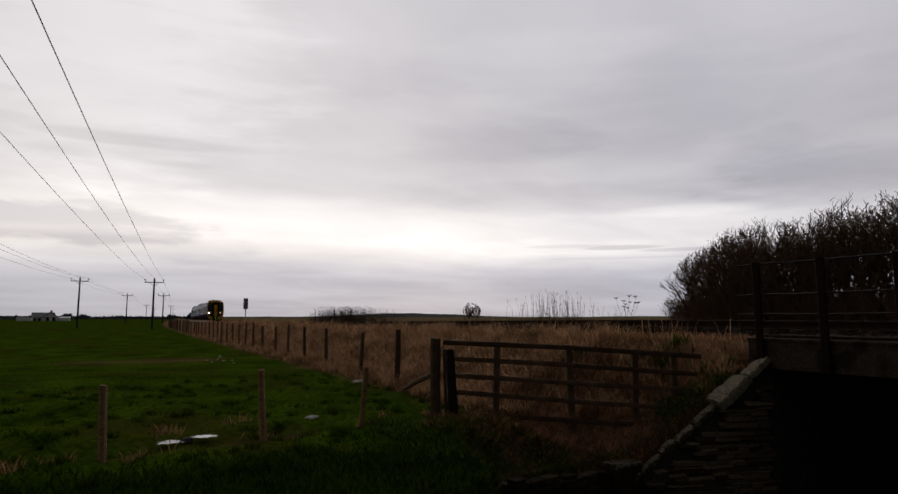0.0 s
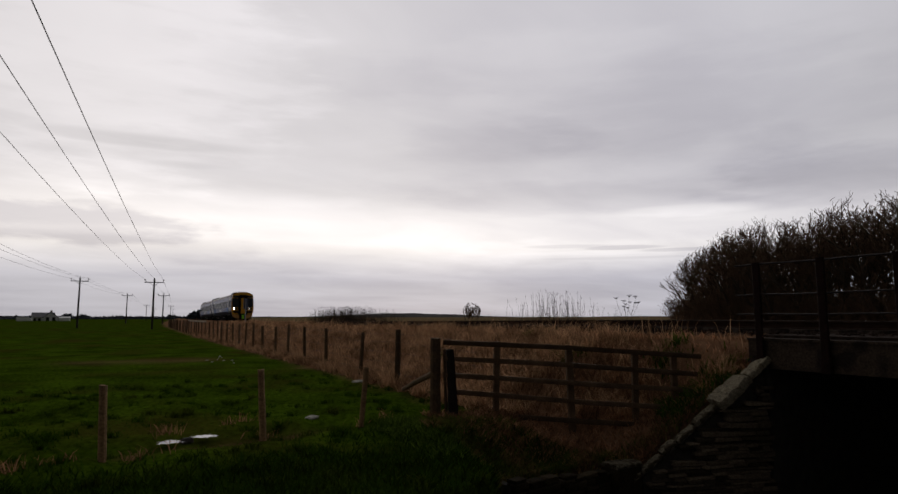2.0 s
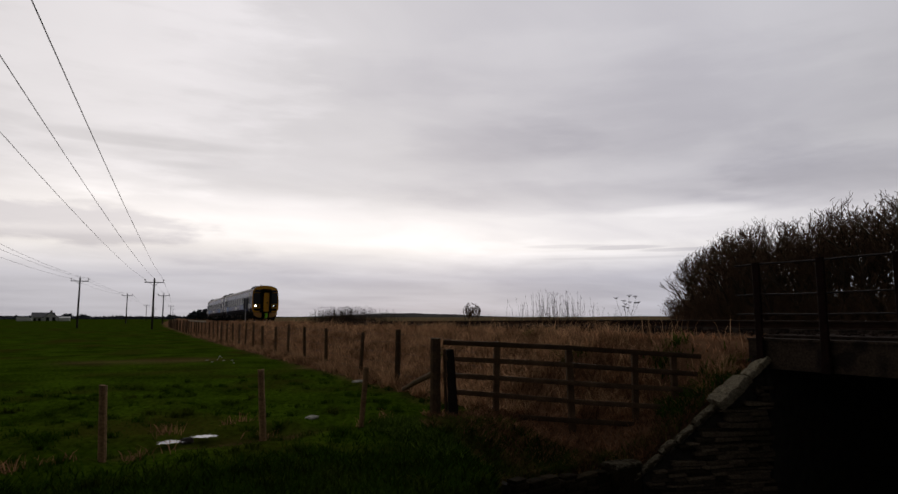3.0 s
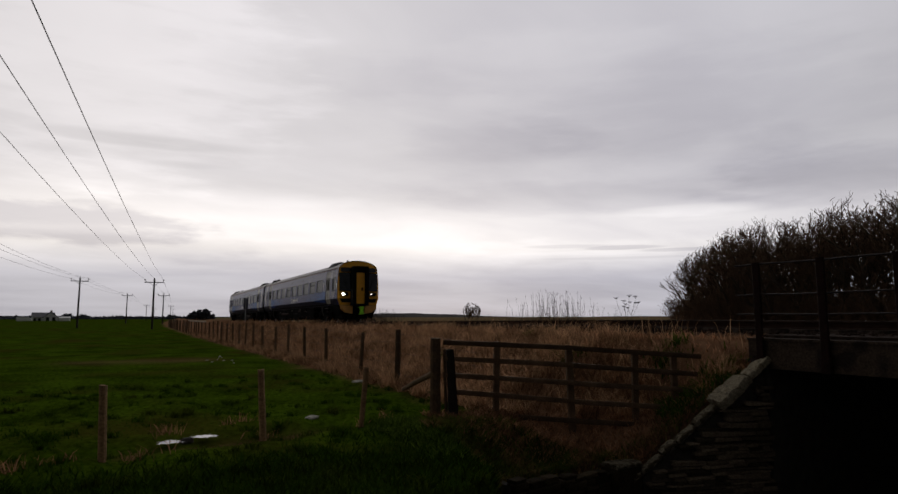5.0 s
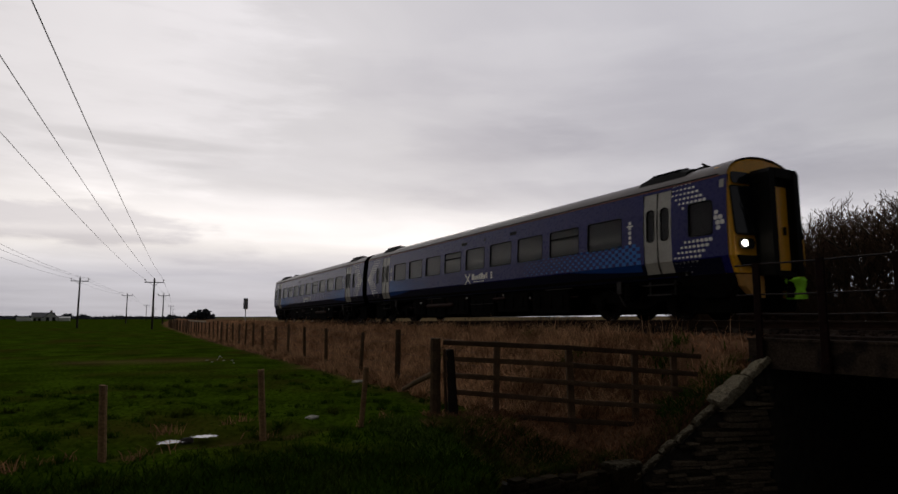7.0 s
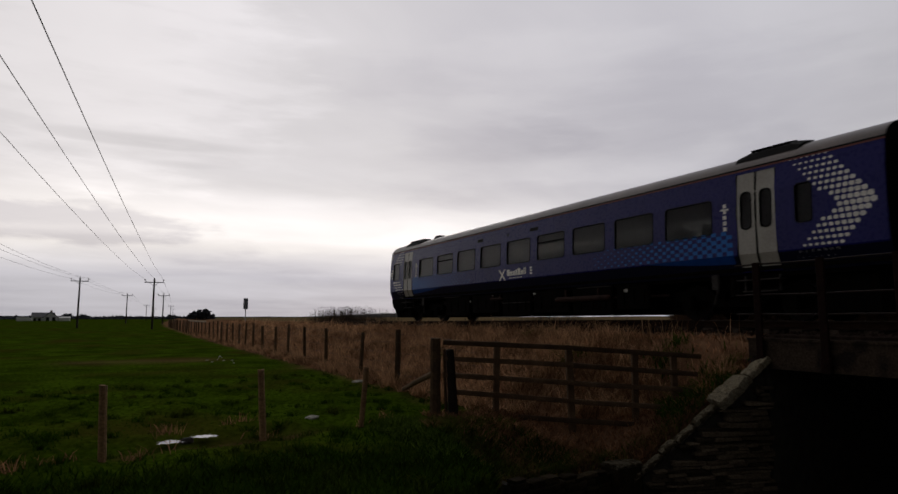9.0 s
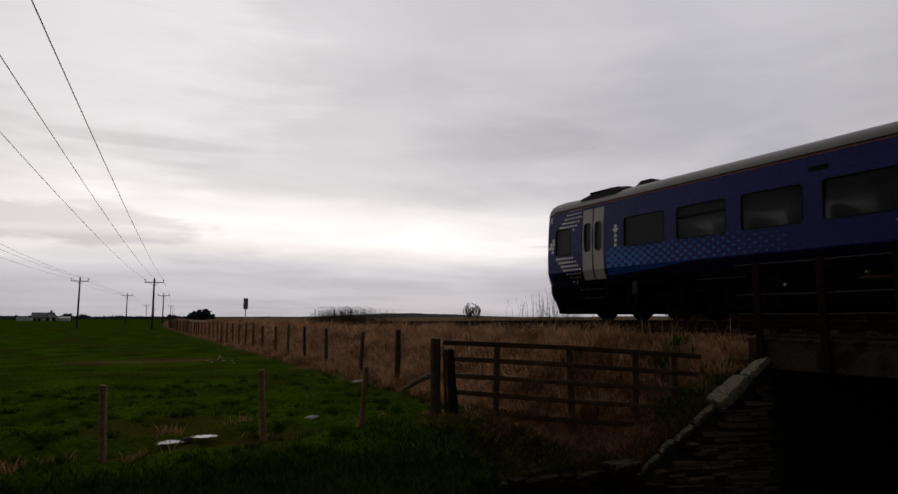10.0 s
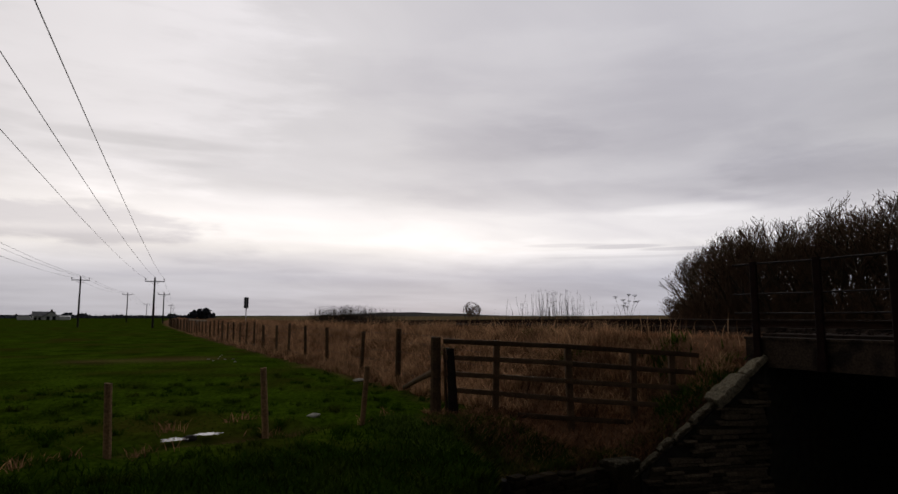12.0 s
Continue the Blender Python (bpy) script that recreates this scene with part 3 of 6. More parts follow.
blades("dead_grass", scatter(30000, (-75, -5.6, 5.6, 11.4), on_slope, 3), M_STRAW_OLD, 0.05, 0.19, 0.009, 1.6, "matted dead brown grass on the railway bank", "grass", 3)
blades("dead_grass_tussocks", tussocks(1700, 22, (-60, -5.8, 5.8, 11.2), on_lower, 4, 0.11), M_STRAW, 0.16, 0.44, 0.008, 1.3, "straw coloured tussocks of dead grass on the bank", "grass", 4)
blades("tall_dead_grass", scatter(1500, (-50, -6.2, 6.6, 10.5), on_slope, 5, 0.4), M_STRAW, 0.25, 0.62, 0.006, 0.7, "taller straw coloured grass stems on the bank", "grass", 5)
blades("straw_wisps", np.concatenate([tussocks(4, 14, (bx - 0.25, bx + 0.25, by - 0.3, by + 0.3), on_field, 40 + i, 0.12) for i, (bx, by) in enumerate(((-10.3, 1.0), (-9.0, -1.1), (-8.9, -0.5), (-9.5, 2.2), (-8.7, 0.5), (-10.8, 2.0), (-9.9, 3.9)))]), M_STRAW_OLD, 0.05, 0.20, 0.006, 1.2, "thin wisps of dead grass by the ditch", "grass", 9)
blades("bank_foot_grass", scatter(9000, (-10, -6.9, 4.9, 10.0), lambda x, y, r: x < wall_x(y) - 0.15 and -0.3 < fence_side(x, y) < 1.15 - 0.5 * r + 1.2 * step(6.6, 8.2, y) and r < 0.9, 16), M_STRAW_OLD, 0.03, 0.15, 0.009, 1.7, "trodden dead grass under the rail fence", "grass", 16)
blades("green_fringe", scatter(5000, (-9.6, -6.9, 3.6, 9.6), lambda x, y, r: x < wall_x(y) - 0.12 and fence_side(x, y) > 0.35 and noise.noise((x * 1.1, y * 1.1, 21.0)) > 0.05 - 0.3 * r + 0.3 * step(6.6, 8.0, y), 17), M_WEED, 0.03, 0.14, 0.010, 1.5, "patchy green weeds in the hollow by the lane", "weeds", 17)
blades("dark_weeds", scatter(6500, (-10, -5.0, 2.5, 10), on_dark, 6), M_BRAMBLE, 0.04, 0.17, 0.012, 1.6, "weeds and brambles below the rail fence, coloured darker for the shaded hollow", "weeds", 6)
blades("green_weeds", np.concatenate([tussocks(5, 60, (bx - 0.35, bx + 0.35, by - 0.3, by + 0.3), on_bank, 7 + i, 0.14) for i, (bx, by) in enumerate(((-12.6, 9.4), (-8.6, 9.6), (-7.6, 9.5), (-10.4, 8.4), (-7.9, 9.2), (-14.5, 8.0), (-7.4, 9.0), (-8.0, 8.6)))]), M_WEED, 0.06, 0.26, 0.014, 1.3, "patches of green weeds in the dead grass", "weeds", 8)


# ---- the railway ----
def rail_line(off):
    body, head = Mesh(), Mesh()
    xs = grid_line([(-420, -120, 20), (-120, -14, 5.3), (-14, 60, 7)])
    shape = [(-0.07, 0), (0.07, 0), (0.07, 0.012), (0.012, 0.03), (0.012, 0.11), (0.035, 0.12), (0.035, 0.156), (-0.035, 0.156), (-0.035, 0.12), (-0.012, 0.11), (-0.012, 0.03), (-0.07, 0.012)]
    body.loft([[(x, track_y(x) + off + a, rail_z(x) - 0.16 + b) for a, b in shape] for x in xs])
    head.loft([[(x, track_y(x) + off + a, rail_z(x) - 0.004 + b) for a, b in ((-0.03, 0), (0.03, 0), (0.03, 0.004), (-0.03, 0.004))] for x in xs])
    ob = part("rail", body, M_RAIL)
    tagged(ob, "rusty brown steel running rail", "rail", "rails of the track", "structure")
    part("rail_head", head, M_RAILTOP, ob, "worn bright running surface")


for off in (-0.7525, 0.7525):
    rail_line(off)
sl = Mesh()
for i in range(300):
    x = 12 - i * 0.70
    sl.box((x, track_y(x), rail_z(x) - 0.16 - 0.09), (0.25, 2.5, 0.16), Matrix.Rotation(-2 * BEND * abs(min(0, x)), 3, "Z"))
tagged(part("sleepers", sl, M_SLEEPER), "weathered sleepers bedded in ballast", "sleepers", kind="stuff")


def ballast_bed():
    rng = random.Random(5)
    st = Mesh()
    for i in range(5200):
        x = -rng.random() ** 1.6 * 60 + 3
        off = rng.uniform(-2.6, 2.6)
        y = track_y(x) + off
        s = rng.uniform(0.03, 0.07)
        z = max(ground_z(x, y), rail_z(x) - 0.25) if x < -6.7 else rail_z(x) - 0.25
        r = Euler((rng.random() * 6, rng.random() * 6, rng.random() * 6)).to_matrix()
        vs = [Vector(v) * s * rng.uniform(0.7, 1.2) for v in ((1, 0, 0), (-1, 0, 0), (0, 1, 0), (0, -1, 0), (0, 0, 0.8), (0, 0, -0.8))]
        st.add([r @ v + Vector((x, y, z + 0.02)) for v in vs], [(0, 2, 4), (2, 1, 4), (1, 3, 4), (3, 0, 4), (2, 0, 5), (1, 2, 5), (3, 1, 5), (0, 3, 5)])
    tagged(part("ballast_stones", st, M_BALLAST), "loose grey-brown track ballast stones", "ballast", kind="stuff")


ballast_bed()


# ---- the bridge over the sunken road ----
def build_bridge():
    deck = thing("railway_bridge", "low stone and concrete railway bridge over a sunken lane", "bridge", kind="structure")
    m = Mesh()
    m.box((-3.1, 9.98, 1.075), (7.9, 0.36, 0.47))
    part("fascia_beam", m, M_CONCRETE, deck, "stained grey concrete edge beam")
    m = Mesh()
    m.box((-3.1, 9.975, 1.325), (7.92, 0.40, 0.04))
    part("edge_coping", m, M_CONCRETE, deck)
    m = Mesh()
    m.box((-3.1, 16.9, 1.075), (7.9, 0.36, 0.47))
    part("fascia_beam", m, M_CONCRETE, deck)
    m = Mesh()
    m.box((-3.1, 13.44, 1.15), (7.9, 6.5, 0.36))
    part("deck_slab", m, M_CONCRETE, deck)
    m = Mesh()
    m.box((-3.1, 13.44, 1.362), (7.9, 6.4, 0.06))
    part("ballast_layer", m, M_BALLAST, deck)
    for x in (-7.0, 0.9):
        m = Mesh()
        m.box((x, 13.44, -0.6), (0.6, 7.3, 2.84 + 0.3))
        part("abutment", m, M_MORTAR, deck, "dark stone abutment")
    return deck


BRIDGE = build_bridge()


def build_railing():
    r = thing("bridge_railing", "rusty iron post-and-rail parapet bolted to the bridge edge", "railing")
    xs = (-6.79, -5.69, -4.59, -3.49, -2.39, -1.29, -0.19)
    post = Mesh()
    post.box((0, 0, 1.735), (0.13, 0.05, 1.80), bevel=0.01)
    post.box((0, 0.05, 1.735), (0.03, 0.07, 1.80))
    post.box((0, 0.0, 0.95), (0.17, 0.07, 0.22), bevel=0.02)
    post.tube([(0, -0.05, 0.98), (0, -0.02, 0.98)], 0.02, 6)
    me = post.data("post", M_RUST)
    for x in xs:
        p = part("post", me, M_RUST, r)
        p.location = (x, 9.745, 0)
    for z, rad in ((2.60, 0.016), (2.08, 0.014), (1.75, 0.014)):
        m = Mesh()
        m.tube([(-7.2 + i * 0.5, 9.745 + 0.004 * math.sin(i), z + 0.006 * math.sin(i * 1.7)) for i in range(16)], rad, 8)
        part("rail_bar", m, M_BAR, r)


build_railing()


def stone_data(rng, L, H, D):
    """One rough block, about its centre, with worn corners."""
    m = Mesh()
    b = min(0.018, H * 0.22)
    ring = [(-L / 2 + b, -H / 2), (L / 2 - b, -H / 2), (L / 2, -H / 2 + b), (L / 2, H / 2 - b), (L / 2 - b, H / 2), (-L / 2 + b, H / 2), (-L / 2, H / 2 - b), (-L / 2, -H / 2 + b)]
    j = [(a + rng.uniform(-0.012, 0.012), c + rng.uniform(-0.010, 0.010)) for a, c in ring]
    back = [(a, -D / 2, c) for a, c in j]
    front = [(a, D / 2 - 0.02, c) for a, c in j]
    face = [(a * 0.86, D / 2 + rng.uniform(-0.006, 0.012), c * 0.80) for a, c in j]
    m.loft([back, front, face])
    return m


def build_wing_wall():
    rng = random.Random(8)
    a, b = Vector((-6.75, 9.75)), Vector((-7.45, 7.61))
    along = (b - a)
    length = along.length
    d = along / length
    nrm = Vector((d.y, -d.x))
    if nrm.x < 0:
        nrm = -nrm
    wall = thing("wing_wall", "rubble stone wing wall stepping down beside the lane", "wall", kind="structure")

    def top(s):
        return 0.94 - (0.94 + 0.69) * s / length

    def spot(s, out, z):
        p = a + d * s + nrm * out
        return Vector((p.x, p.y, z))

    core = Mesh()
    core.add([spot(0, -0.02, -2.0), spot(length, -0.02, -2.0), spot(length, -0.02, top(length) - 0.16), spot(0, -0.02, top(0) - 0.16),
              spot(0, -0.5, -2.0), spot(length, -0.5, -2.0), spot(length, -0.5, top(length) - 0.30), spot(0, -0.5, top(0) - 0.30)],
             [(0, 1, 2, 3), (7, 6, 5, 4), (0, 3, 7, 4), (1, 5, 6, 2), (3, 2, 6, 7), (0, 4, 5, 1)])
    part("wall_core", core, M_MORTAR, wall)
    turn = Matrix(((d.x, nrm.x, 0), (d.y, nrm.y, 0), (0, 0, 1))).to_4x4()
    z = -1.75
    while z < 0.9:
        h = rng.choice((0.045, 0.055, 0.07, 0.09))
        s = -0.1 + rng.uniform(0, 0.2)
        while s < length:
            L = rng.choice((rng.uniform(0.16, 0.34), rng.uniform(0.3, 0.85)))
            if top(min(length, s + L)) - 0.10 > z + h * 0.85 and s + L < length + 0.05:
                ob = part("stone", stone_data(rng, L - 0.008, h - 0.004, 0.16).data("stone", M_STONE), M_STONE, wall)
                ob.matrix_local = Matrix.Translation(spot(s + L / 2, 0.03 + rng.uniform(-0.03, 0.025), z + h / 2)) @ turn @ Matrix.Rotation(radians(rng.uniform(-1.5, 1.5)), 4, "Y")
            s += L
        z += h
    # sloping coping slabs, the two largest at the head
    slope = math.atan2(top(0) - top(length), length)
    s = -0.10
    for L, H, D, wide, lift in ((0.50, 0.12, 0.22, 0.32, 0.03), (0.70, 0.18, 0.34, 0.46, 0.0), (0.50, 0.085, 0.20, 0.20, 0.01), (0.40, 0.07, 0.17, 0.18, 0.0), (0.30, 0.085, 0.19, 0.18, 0.012), (0.44, 0.07, 0.17, 0.17, 0.0), (0.26, 0.075, 0.16, 0.16, 0.012)):
        m = Mesh()
        rings = []
        n = 9
        big = wide > 0.3
        for i in range(n + 1):
            q = i / n
            e = (0.84, 0.96)[min(i, n - i)] if min(i, n - i) < 2 else 1.0
            hh, dd = H * (0.4 + 0.6 * e) * rng.uniform(0.88, 1.06), (D + (wide - D) * q) * e * rng.uniform(0.94, 1.05)
            w0 = rng.uniform(-0.010, 0.010)
            rings.append([(L * (q - 0.5) + rng.uniform(-0.008, 0.008), w0 + dd * (u - 0.45) + (0.02 if big else 0.0), hh * w + rng.uniform(-0.006, 0.006)) for u, w in ((0, 0.1), (0.06, 0), (0.95, 0), (1, 0.08), (1.0, 0.62), (0.96, 0.88), (0.5, 1.02), (0.05, 0.92))])
        m.loft(rings)
        ob = part("coping_stone", m, M_LICHEN if big else M_COPE, wall, "pale lichened coping slab")
        c = s + L / 2 * math.cos(slope)
        ob.matrix_local = Matrix.Translation(spot(c, -0.04, top(c) - 0.08 + lift)) @ turn @ Matrix.Rotation(slope, 4, "Y") @ Matrix.Rotation(radians(rng.uniform(-4, 4)), 4, "X")
        s += (L + 0.02) * math.cos(slope)
    # squat end pier and the low roadside wall beyond it
    pier = thing("end_pier", "squat stone end pier with a lichened cap", "pier", kind="structure")
    m = Mesh()
    m.box((-7.68, 7.36, -1.35), (0.44, 0.50, 1.38), bevel=0.03)
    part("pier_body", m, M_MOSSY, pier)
    m = Mesh()
    m.loft([[(-7.68 + 0.21 * e * cx, 7.36 + 0.26 * (q - 0.5) * 2, -0.675 + (0.075 * e * rng.uniform(0.8, 1.15)) * cz) for cx, cz in ((-1, 0), (1, 0), (1.02, 0.7), (0.85, 1), (0.1, 1.1), (-0.8, 0.95), (-1, 0.6))] for q, e in ((0, 0.94), (0.2, 1.0), (0.4, 0.97), (0.6, 1.02), (0.8, 0.97), (1, 0.93))])
    part("pier_cap", m, M_COPE, pier, "pale lichened cap stone")
    low = thing("roadside_wall", "low mossy rubble retaining wall beside the lane", "wall", kind="structure")
    def crown(y):
        return -0.73 + 0.10 * (7.1 - y)

    for (y0, y1) in ((4.95, 6.0), (6.0, 7.1)):
        p0, p1 = Vector((wall_x(y0), y0)), Vector((wall_x(y1), y1))
        dd = (p1 - p0).normalized()
        nn = Vector((dd.y, -dd.x))
        L0 = (p1 - p0).length
        m = Mesh()
        q = [p0 + nn * 0.0, p1 + nn * 0.0, p1 - nn * 0.52, p0 - nn * 0.52]
        m.add([(v.x, v.y, -1.9) for v in q] + [(v.x, v.y, crown(v.y) - 0.09) for v in q], [(3, 2, 1, 0), (4, 5, 6, 7), (0, 1, 5, 4), (1, 2, 6, 5), (2, 3, 7, 6), (3, 0, 4, 7)])
        part("wall_core", m, M_MORTAR, low)
        tr = Matrix(((dd.x, nn.x, 0), (dd.y, nn.y, 0), (0, 0, 1))).to_4x4()
        z = -1.75
        while z < -0.5:
            h = rng.choice((0.06, 0.08, 0.11))
            s = 0
            while s < L0 - 0.1:
                L = min(rng.uniform(0.2, 0.5), L0 - s)
                c = p0 + dd * (s + L / 2) + nn * (0.03 + rng.uniform(-0.015, 0.02))
                if z + h > crown(c.y) + 0.03:
                    s += L
                    continue
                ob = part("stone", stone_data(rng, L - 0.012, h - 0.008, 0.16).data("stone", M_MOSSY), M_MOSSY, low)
                ob.matrix_local = Matrix.Translation((c.x, c.y, z + h / 2)) @ tr
                s += L
            z += h


build_wing_wall()


# ---- fences ----
def post_thing(name, x, y, h, w, label, category, group="", mat=None, lean=(0, 0), round_=False, sink=0.15, z=None, taper=0.94):
    z0 = ground_z(x, y) if z is None else z
    rng = random.Random(int(x * 971 + y * 37))
    m = Mesh()
    n = 8
    rings = []
    for k in range(5):
        q = k / 4
        zz = -sink + (h + sink) * q
        rr = w / 2 * (1.0 + rng.uniform(-0.06, 0.06)) * (1 - (1 - taper) * q)
        sq = 1.0 if round_ else 1.22
        rings.append([(rr * (sq if i % 2 else 1.0) * math.cos(2 * math.pi * (i + 0.5) / n + 0.4), rr * (sq if (i // 2) % 2 else 1.0) * math.sin(2 * math.pi * (i + 0.5) / n + 0.4), zz + (rng.uniform(-0.012, 0.012) if k == 4 else 0)) for i in range(n)])
    m.loft(rings)
    ob = tagged(part(name, m, mat or M_POST), label, category, group)
    ob.matrix_world = Matrix.Translation((x, y, z0)) @ pose(0, 0, 0, lean[0], lean[1], rng.uniform(0, 50))
    return ob


for x, y, h, w, tilt in ((-8.69, 0.02, 0.90, 0.10, -2.2), (-8.93, 1.96, 0.97, 0.10, -3.6), (-9.59, 3.64, 0.93, 0.085, 4.4)):
    stake = post_thing("fence_post", x, y, h, w, "weathered square timber stake standing alone in turf", "fence post", "stakes in the field")
    place = stake.matrix_world.copy()
    stake.matrix_world = Matrix.Translation(place.translation) @ Matrix.Rotation(radians(tilt), 4, Vector((-x, -y, 0)).normalized() * -1) @ Matrix.Translation(-place.translation) @ place

rng_f = random.Random(3)
fx = [-14.1, -16.75, -19.9, -22.7, -25.2, -27.4, -30.0, -32.5, -34.6, -36.8, -39.1, -41.3, -43.7, -45.7, -48.0]
while fx[-1] > -112:
    fx.append(fx[-1] - 2.45)
FENCE_Y = 6.25
for i, x in enumerate(fx):
    post_thing("railway_fence_post", x, FENCE_Y + bank_y(x) + rng_f.uniform(-0.04, 0.04), rng_f.uniform(1.22, 1.36), 0.11 if i % 6 else 0.14,
               "weathered brown timber post of the wire railway fence", "fence post", "posts of the railway fence", mat=M_POST_OLD, lean=(rng_f.uniform(-2, 2), rng_f.uniform(-2.5, 2.5)))
wires = Mesh()
for h in (0.25, 0.5, 0.75, 1.0, 1.2):
    wires.tube([(x, FENCE_Y - 0.06 + bank_y(x), land_z(x, FENCE_Y + bank_y(x)) + h) for x in [-10.0] + fx], 0.0022, 3)
tagged(part("fence_wire", wires, M_CABLE), "thin galvanised fence wires along the bank", "wire")

top_rail = Mesh()
top_rail.loft([[(x, FENCE_Y - 0.09 + bank_y(x) + a, land_z(x, FENCE_Y + bank_y(x)) + 1.30 + b) for a, b in ((-0.02, -0.05), (0.02, -0.05), (0.02, 0.05), (-0.02, 0.05))] for x in grid_line([(-68, -52, 2.0)])])
tagged(part("fence_top_rail", top_rail, M_PALEWOOD), "pale timber top rail nailed along the fence posts", "fence rail")

# straining post with its brace, and a tarred gate post in front of it
post_thing("straining_post", -9.86, 5.12, 1.36, 0.20, "thick round timber straining post", "post", mat=M_POST_OLD, round_=True)
post_thing("tarred_gate_post", -9.60, 5.34, 1.17, 0.165, "blackened timber gate post, broader at the foot", "post", mat=M_DARKWOOD, lean=(1, -3), taper=0.74)
bt = Mesh()
bt.box((0, 0, 0.50), (0.035, 0.05, 1.32), bevel=0.006)
batten = tagged(part("leaning_batten", bt, M_RAILWOOD), "narrow grey timber batten leaning against the gate post", "batten")
batten.matrix_world = pose(-9.66, 5.23, ground_z(-9.66, 5.23), 2.0, -1.0, 30)
br = Mesh()
br.tube([(-12.9, 5.9, 0.10), (-11.4, 5.5, 0.42), (-9.95, 5.15, 0.72)], [0.05, 0.055, 0.06], 8)
tagged(part("brace_pole", br, M_POST_OLD), "slanting timber brace against the straining post", "brace")


def build_rail_fence():
    f = thing("post_and_rail_fence", "weathered five-bar timber post-and-rail fence", "fence")
    A, B = Vector((-9.75, 5.1, 0)), Vector((-7.7, 9.34, 0))
    d = (B - A).normalized()
    ang = math.atan2(d.y, d.x)

    def at(s, z, off=0.0):
        p = A + (B - A) * s + Vector((d.y, -d.x, 0)) * off
        return Vector((p.x, p.y, z))

    rng = random.Random(2)
    for s, top, w in ((0.218, 1.27, 0.11), (0.503, 1.18, 0.12), (0.746, 1.11, 0.11), (0.90, 1.04, 0.11)):
        p = at(s, 0)
        g = ground_z(p.x, p.y)
        m = Mesh()
        m.box((0, 0, (top + g - 0.25) / 2), (w, 0.09, top - g + 0.25), bevel=0.012)
        ob = part("post", m, M_RAILWOOD, f)
        ob.matrix_world = Matrix.Translation(at(s, 0, -0.03)) @ pose(0, 0, 0, rng.uniform(-1, 1), rng.uniform(-1.5, 1.5), math.degrees(ang))
    for s0, s1, z0, z1 in ((0.02, 0.51, 1.26, 1.16), (0.51, 1.0, 1.155, 1.00), (0.02, 0.51, 0.985, 0.86), (0.51, 0.985, 0.855, 0.69), (0.02, 0.51, 0.70, 0.55), (0.51, 0.985, 0.545, 0.40),
                           (0.04, 0.51, 0.415, 0.23), (0.51, 0.99, 0.225, 0.08), (0.30, 0.755, -0.03, -0.18)):
        a, b = at(s0, z0, 0.035), at(s1, z1, 0.035)
        L = (b - a).length
        m = Mesh()
        n = 6
        m.loft([[(L * (i / n - 0.5), yy * rng.uniform(0.9, 1.1), zz * rng.uniform(0.92, 1.08)) for yy, zz in ((-0.02, -0.042), (0.02, -0.042), (0.024, 0), (0.02, 0.042), (-0.02, 0.042), (-0.024, 0))] for i in range(n + 1)])
        ob = part("rail", m, M_RAILWOOD, f)
        v = (b - a).normalized()
        ob.matrix_world = Matrix.Translation((a + b) / 2) @ v.to_track_quat("X", "Z").to_matrix().to_4x4()


build_rail_fence()


# ---- power lines ----
def build_pole(name, x, y, h, turn, scale=1.0):
    z = land_z(x, y)
    t = thing(name, "wooden electricity pole with crossarm and three insulators", "electricity pole", "electricity poles across the field", at=pose(x, y, z, 0, 0, turn))
    m = Mesh()
    m.tube([(0, 0, -0.3), (0, 0, h * 0.5), (0, 0, h)], [0.15 * scale, 0.13 * scale, 0.10 * scale], 8)
    part("pole", m, M_POLE, t)
    m = Mesh()
    m.box((0.12, 0, h - 0.55), (0.10, 2.5, 0.12), bevel=0.01)
    part("crossarm", m, M_STEEL, t, "galvanised steel crossarm")
    for s in (-1, 1):
        m = Mesh()
        m.tube([(0.12, s * 0.62, h - 0.58), (0.06, 0, h - 1.1)], 0.025, 5)
        part("brace", m, M_STEEL, t)
    for yy, zz in ((-1.18, h - 0.48), (0, h - 0.30), (1.18, h - 0.48)):
        m = Mesh()
        m.tube([(0.1, yy, zz), (0.1, yy, zz + 0.12), (0.1, yy, zz + 0.2), (0.1, yy, zz + 0.34), (0.1, yy, zz + 0.36)], [0.02, 0.02, 0.075, 0.085, 0.03], 8)
        part("insulator", m, M_CERAMIC, t)
    return [Matrix.Translation((x, y, z)) @ pose(0, 0, 0, 0, 0, turn) @ Vector(v) for v in ((0.1, -1.18, h - 0.13), (0.1, 0, h + 0.05), (0.1, 1.18, h - 0.13))]


def sagging(name, a, b, sag, r=0.009):
    m = Mesh()
    m.tube([a.lerp(b, i / 24) - Vector((0, 0, 4 * sag * (i / 24) * (1 - i / 24))) for i in range(25)], r, 4, False)
    tagged(part(name, m, M_CABLE), "thin dark overhead electricity cable", "cable", "overhead cables")


def line_of(poles, wire_r):
    tips = [build_pole("electricity_pole", *p) for p in poles]
    for A, B in zip(tips, tips[1:]):
        for a, b in zip(A, B):
            sagging("power_cable", a, b, 0.0076 * (b - a).length, wire_r)


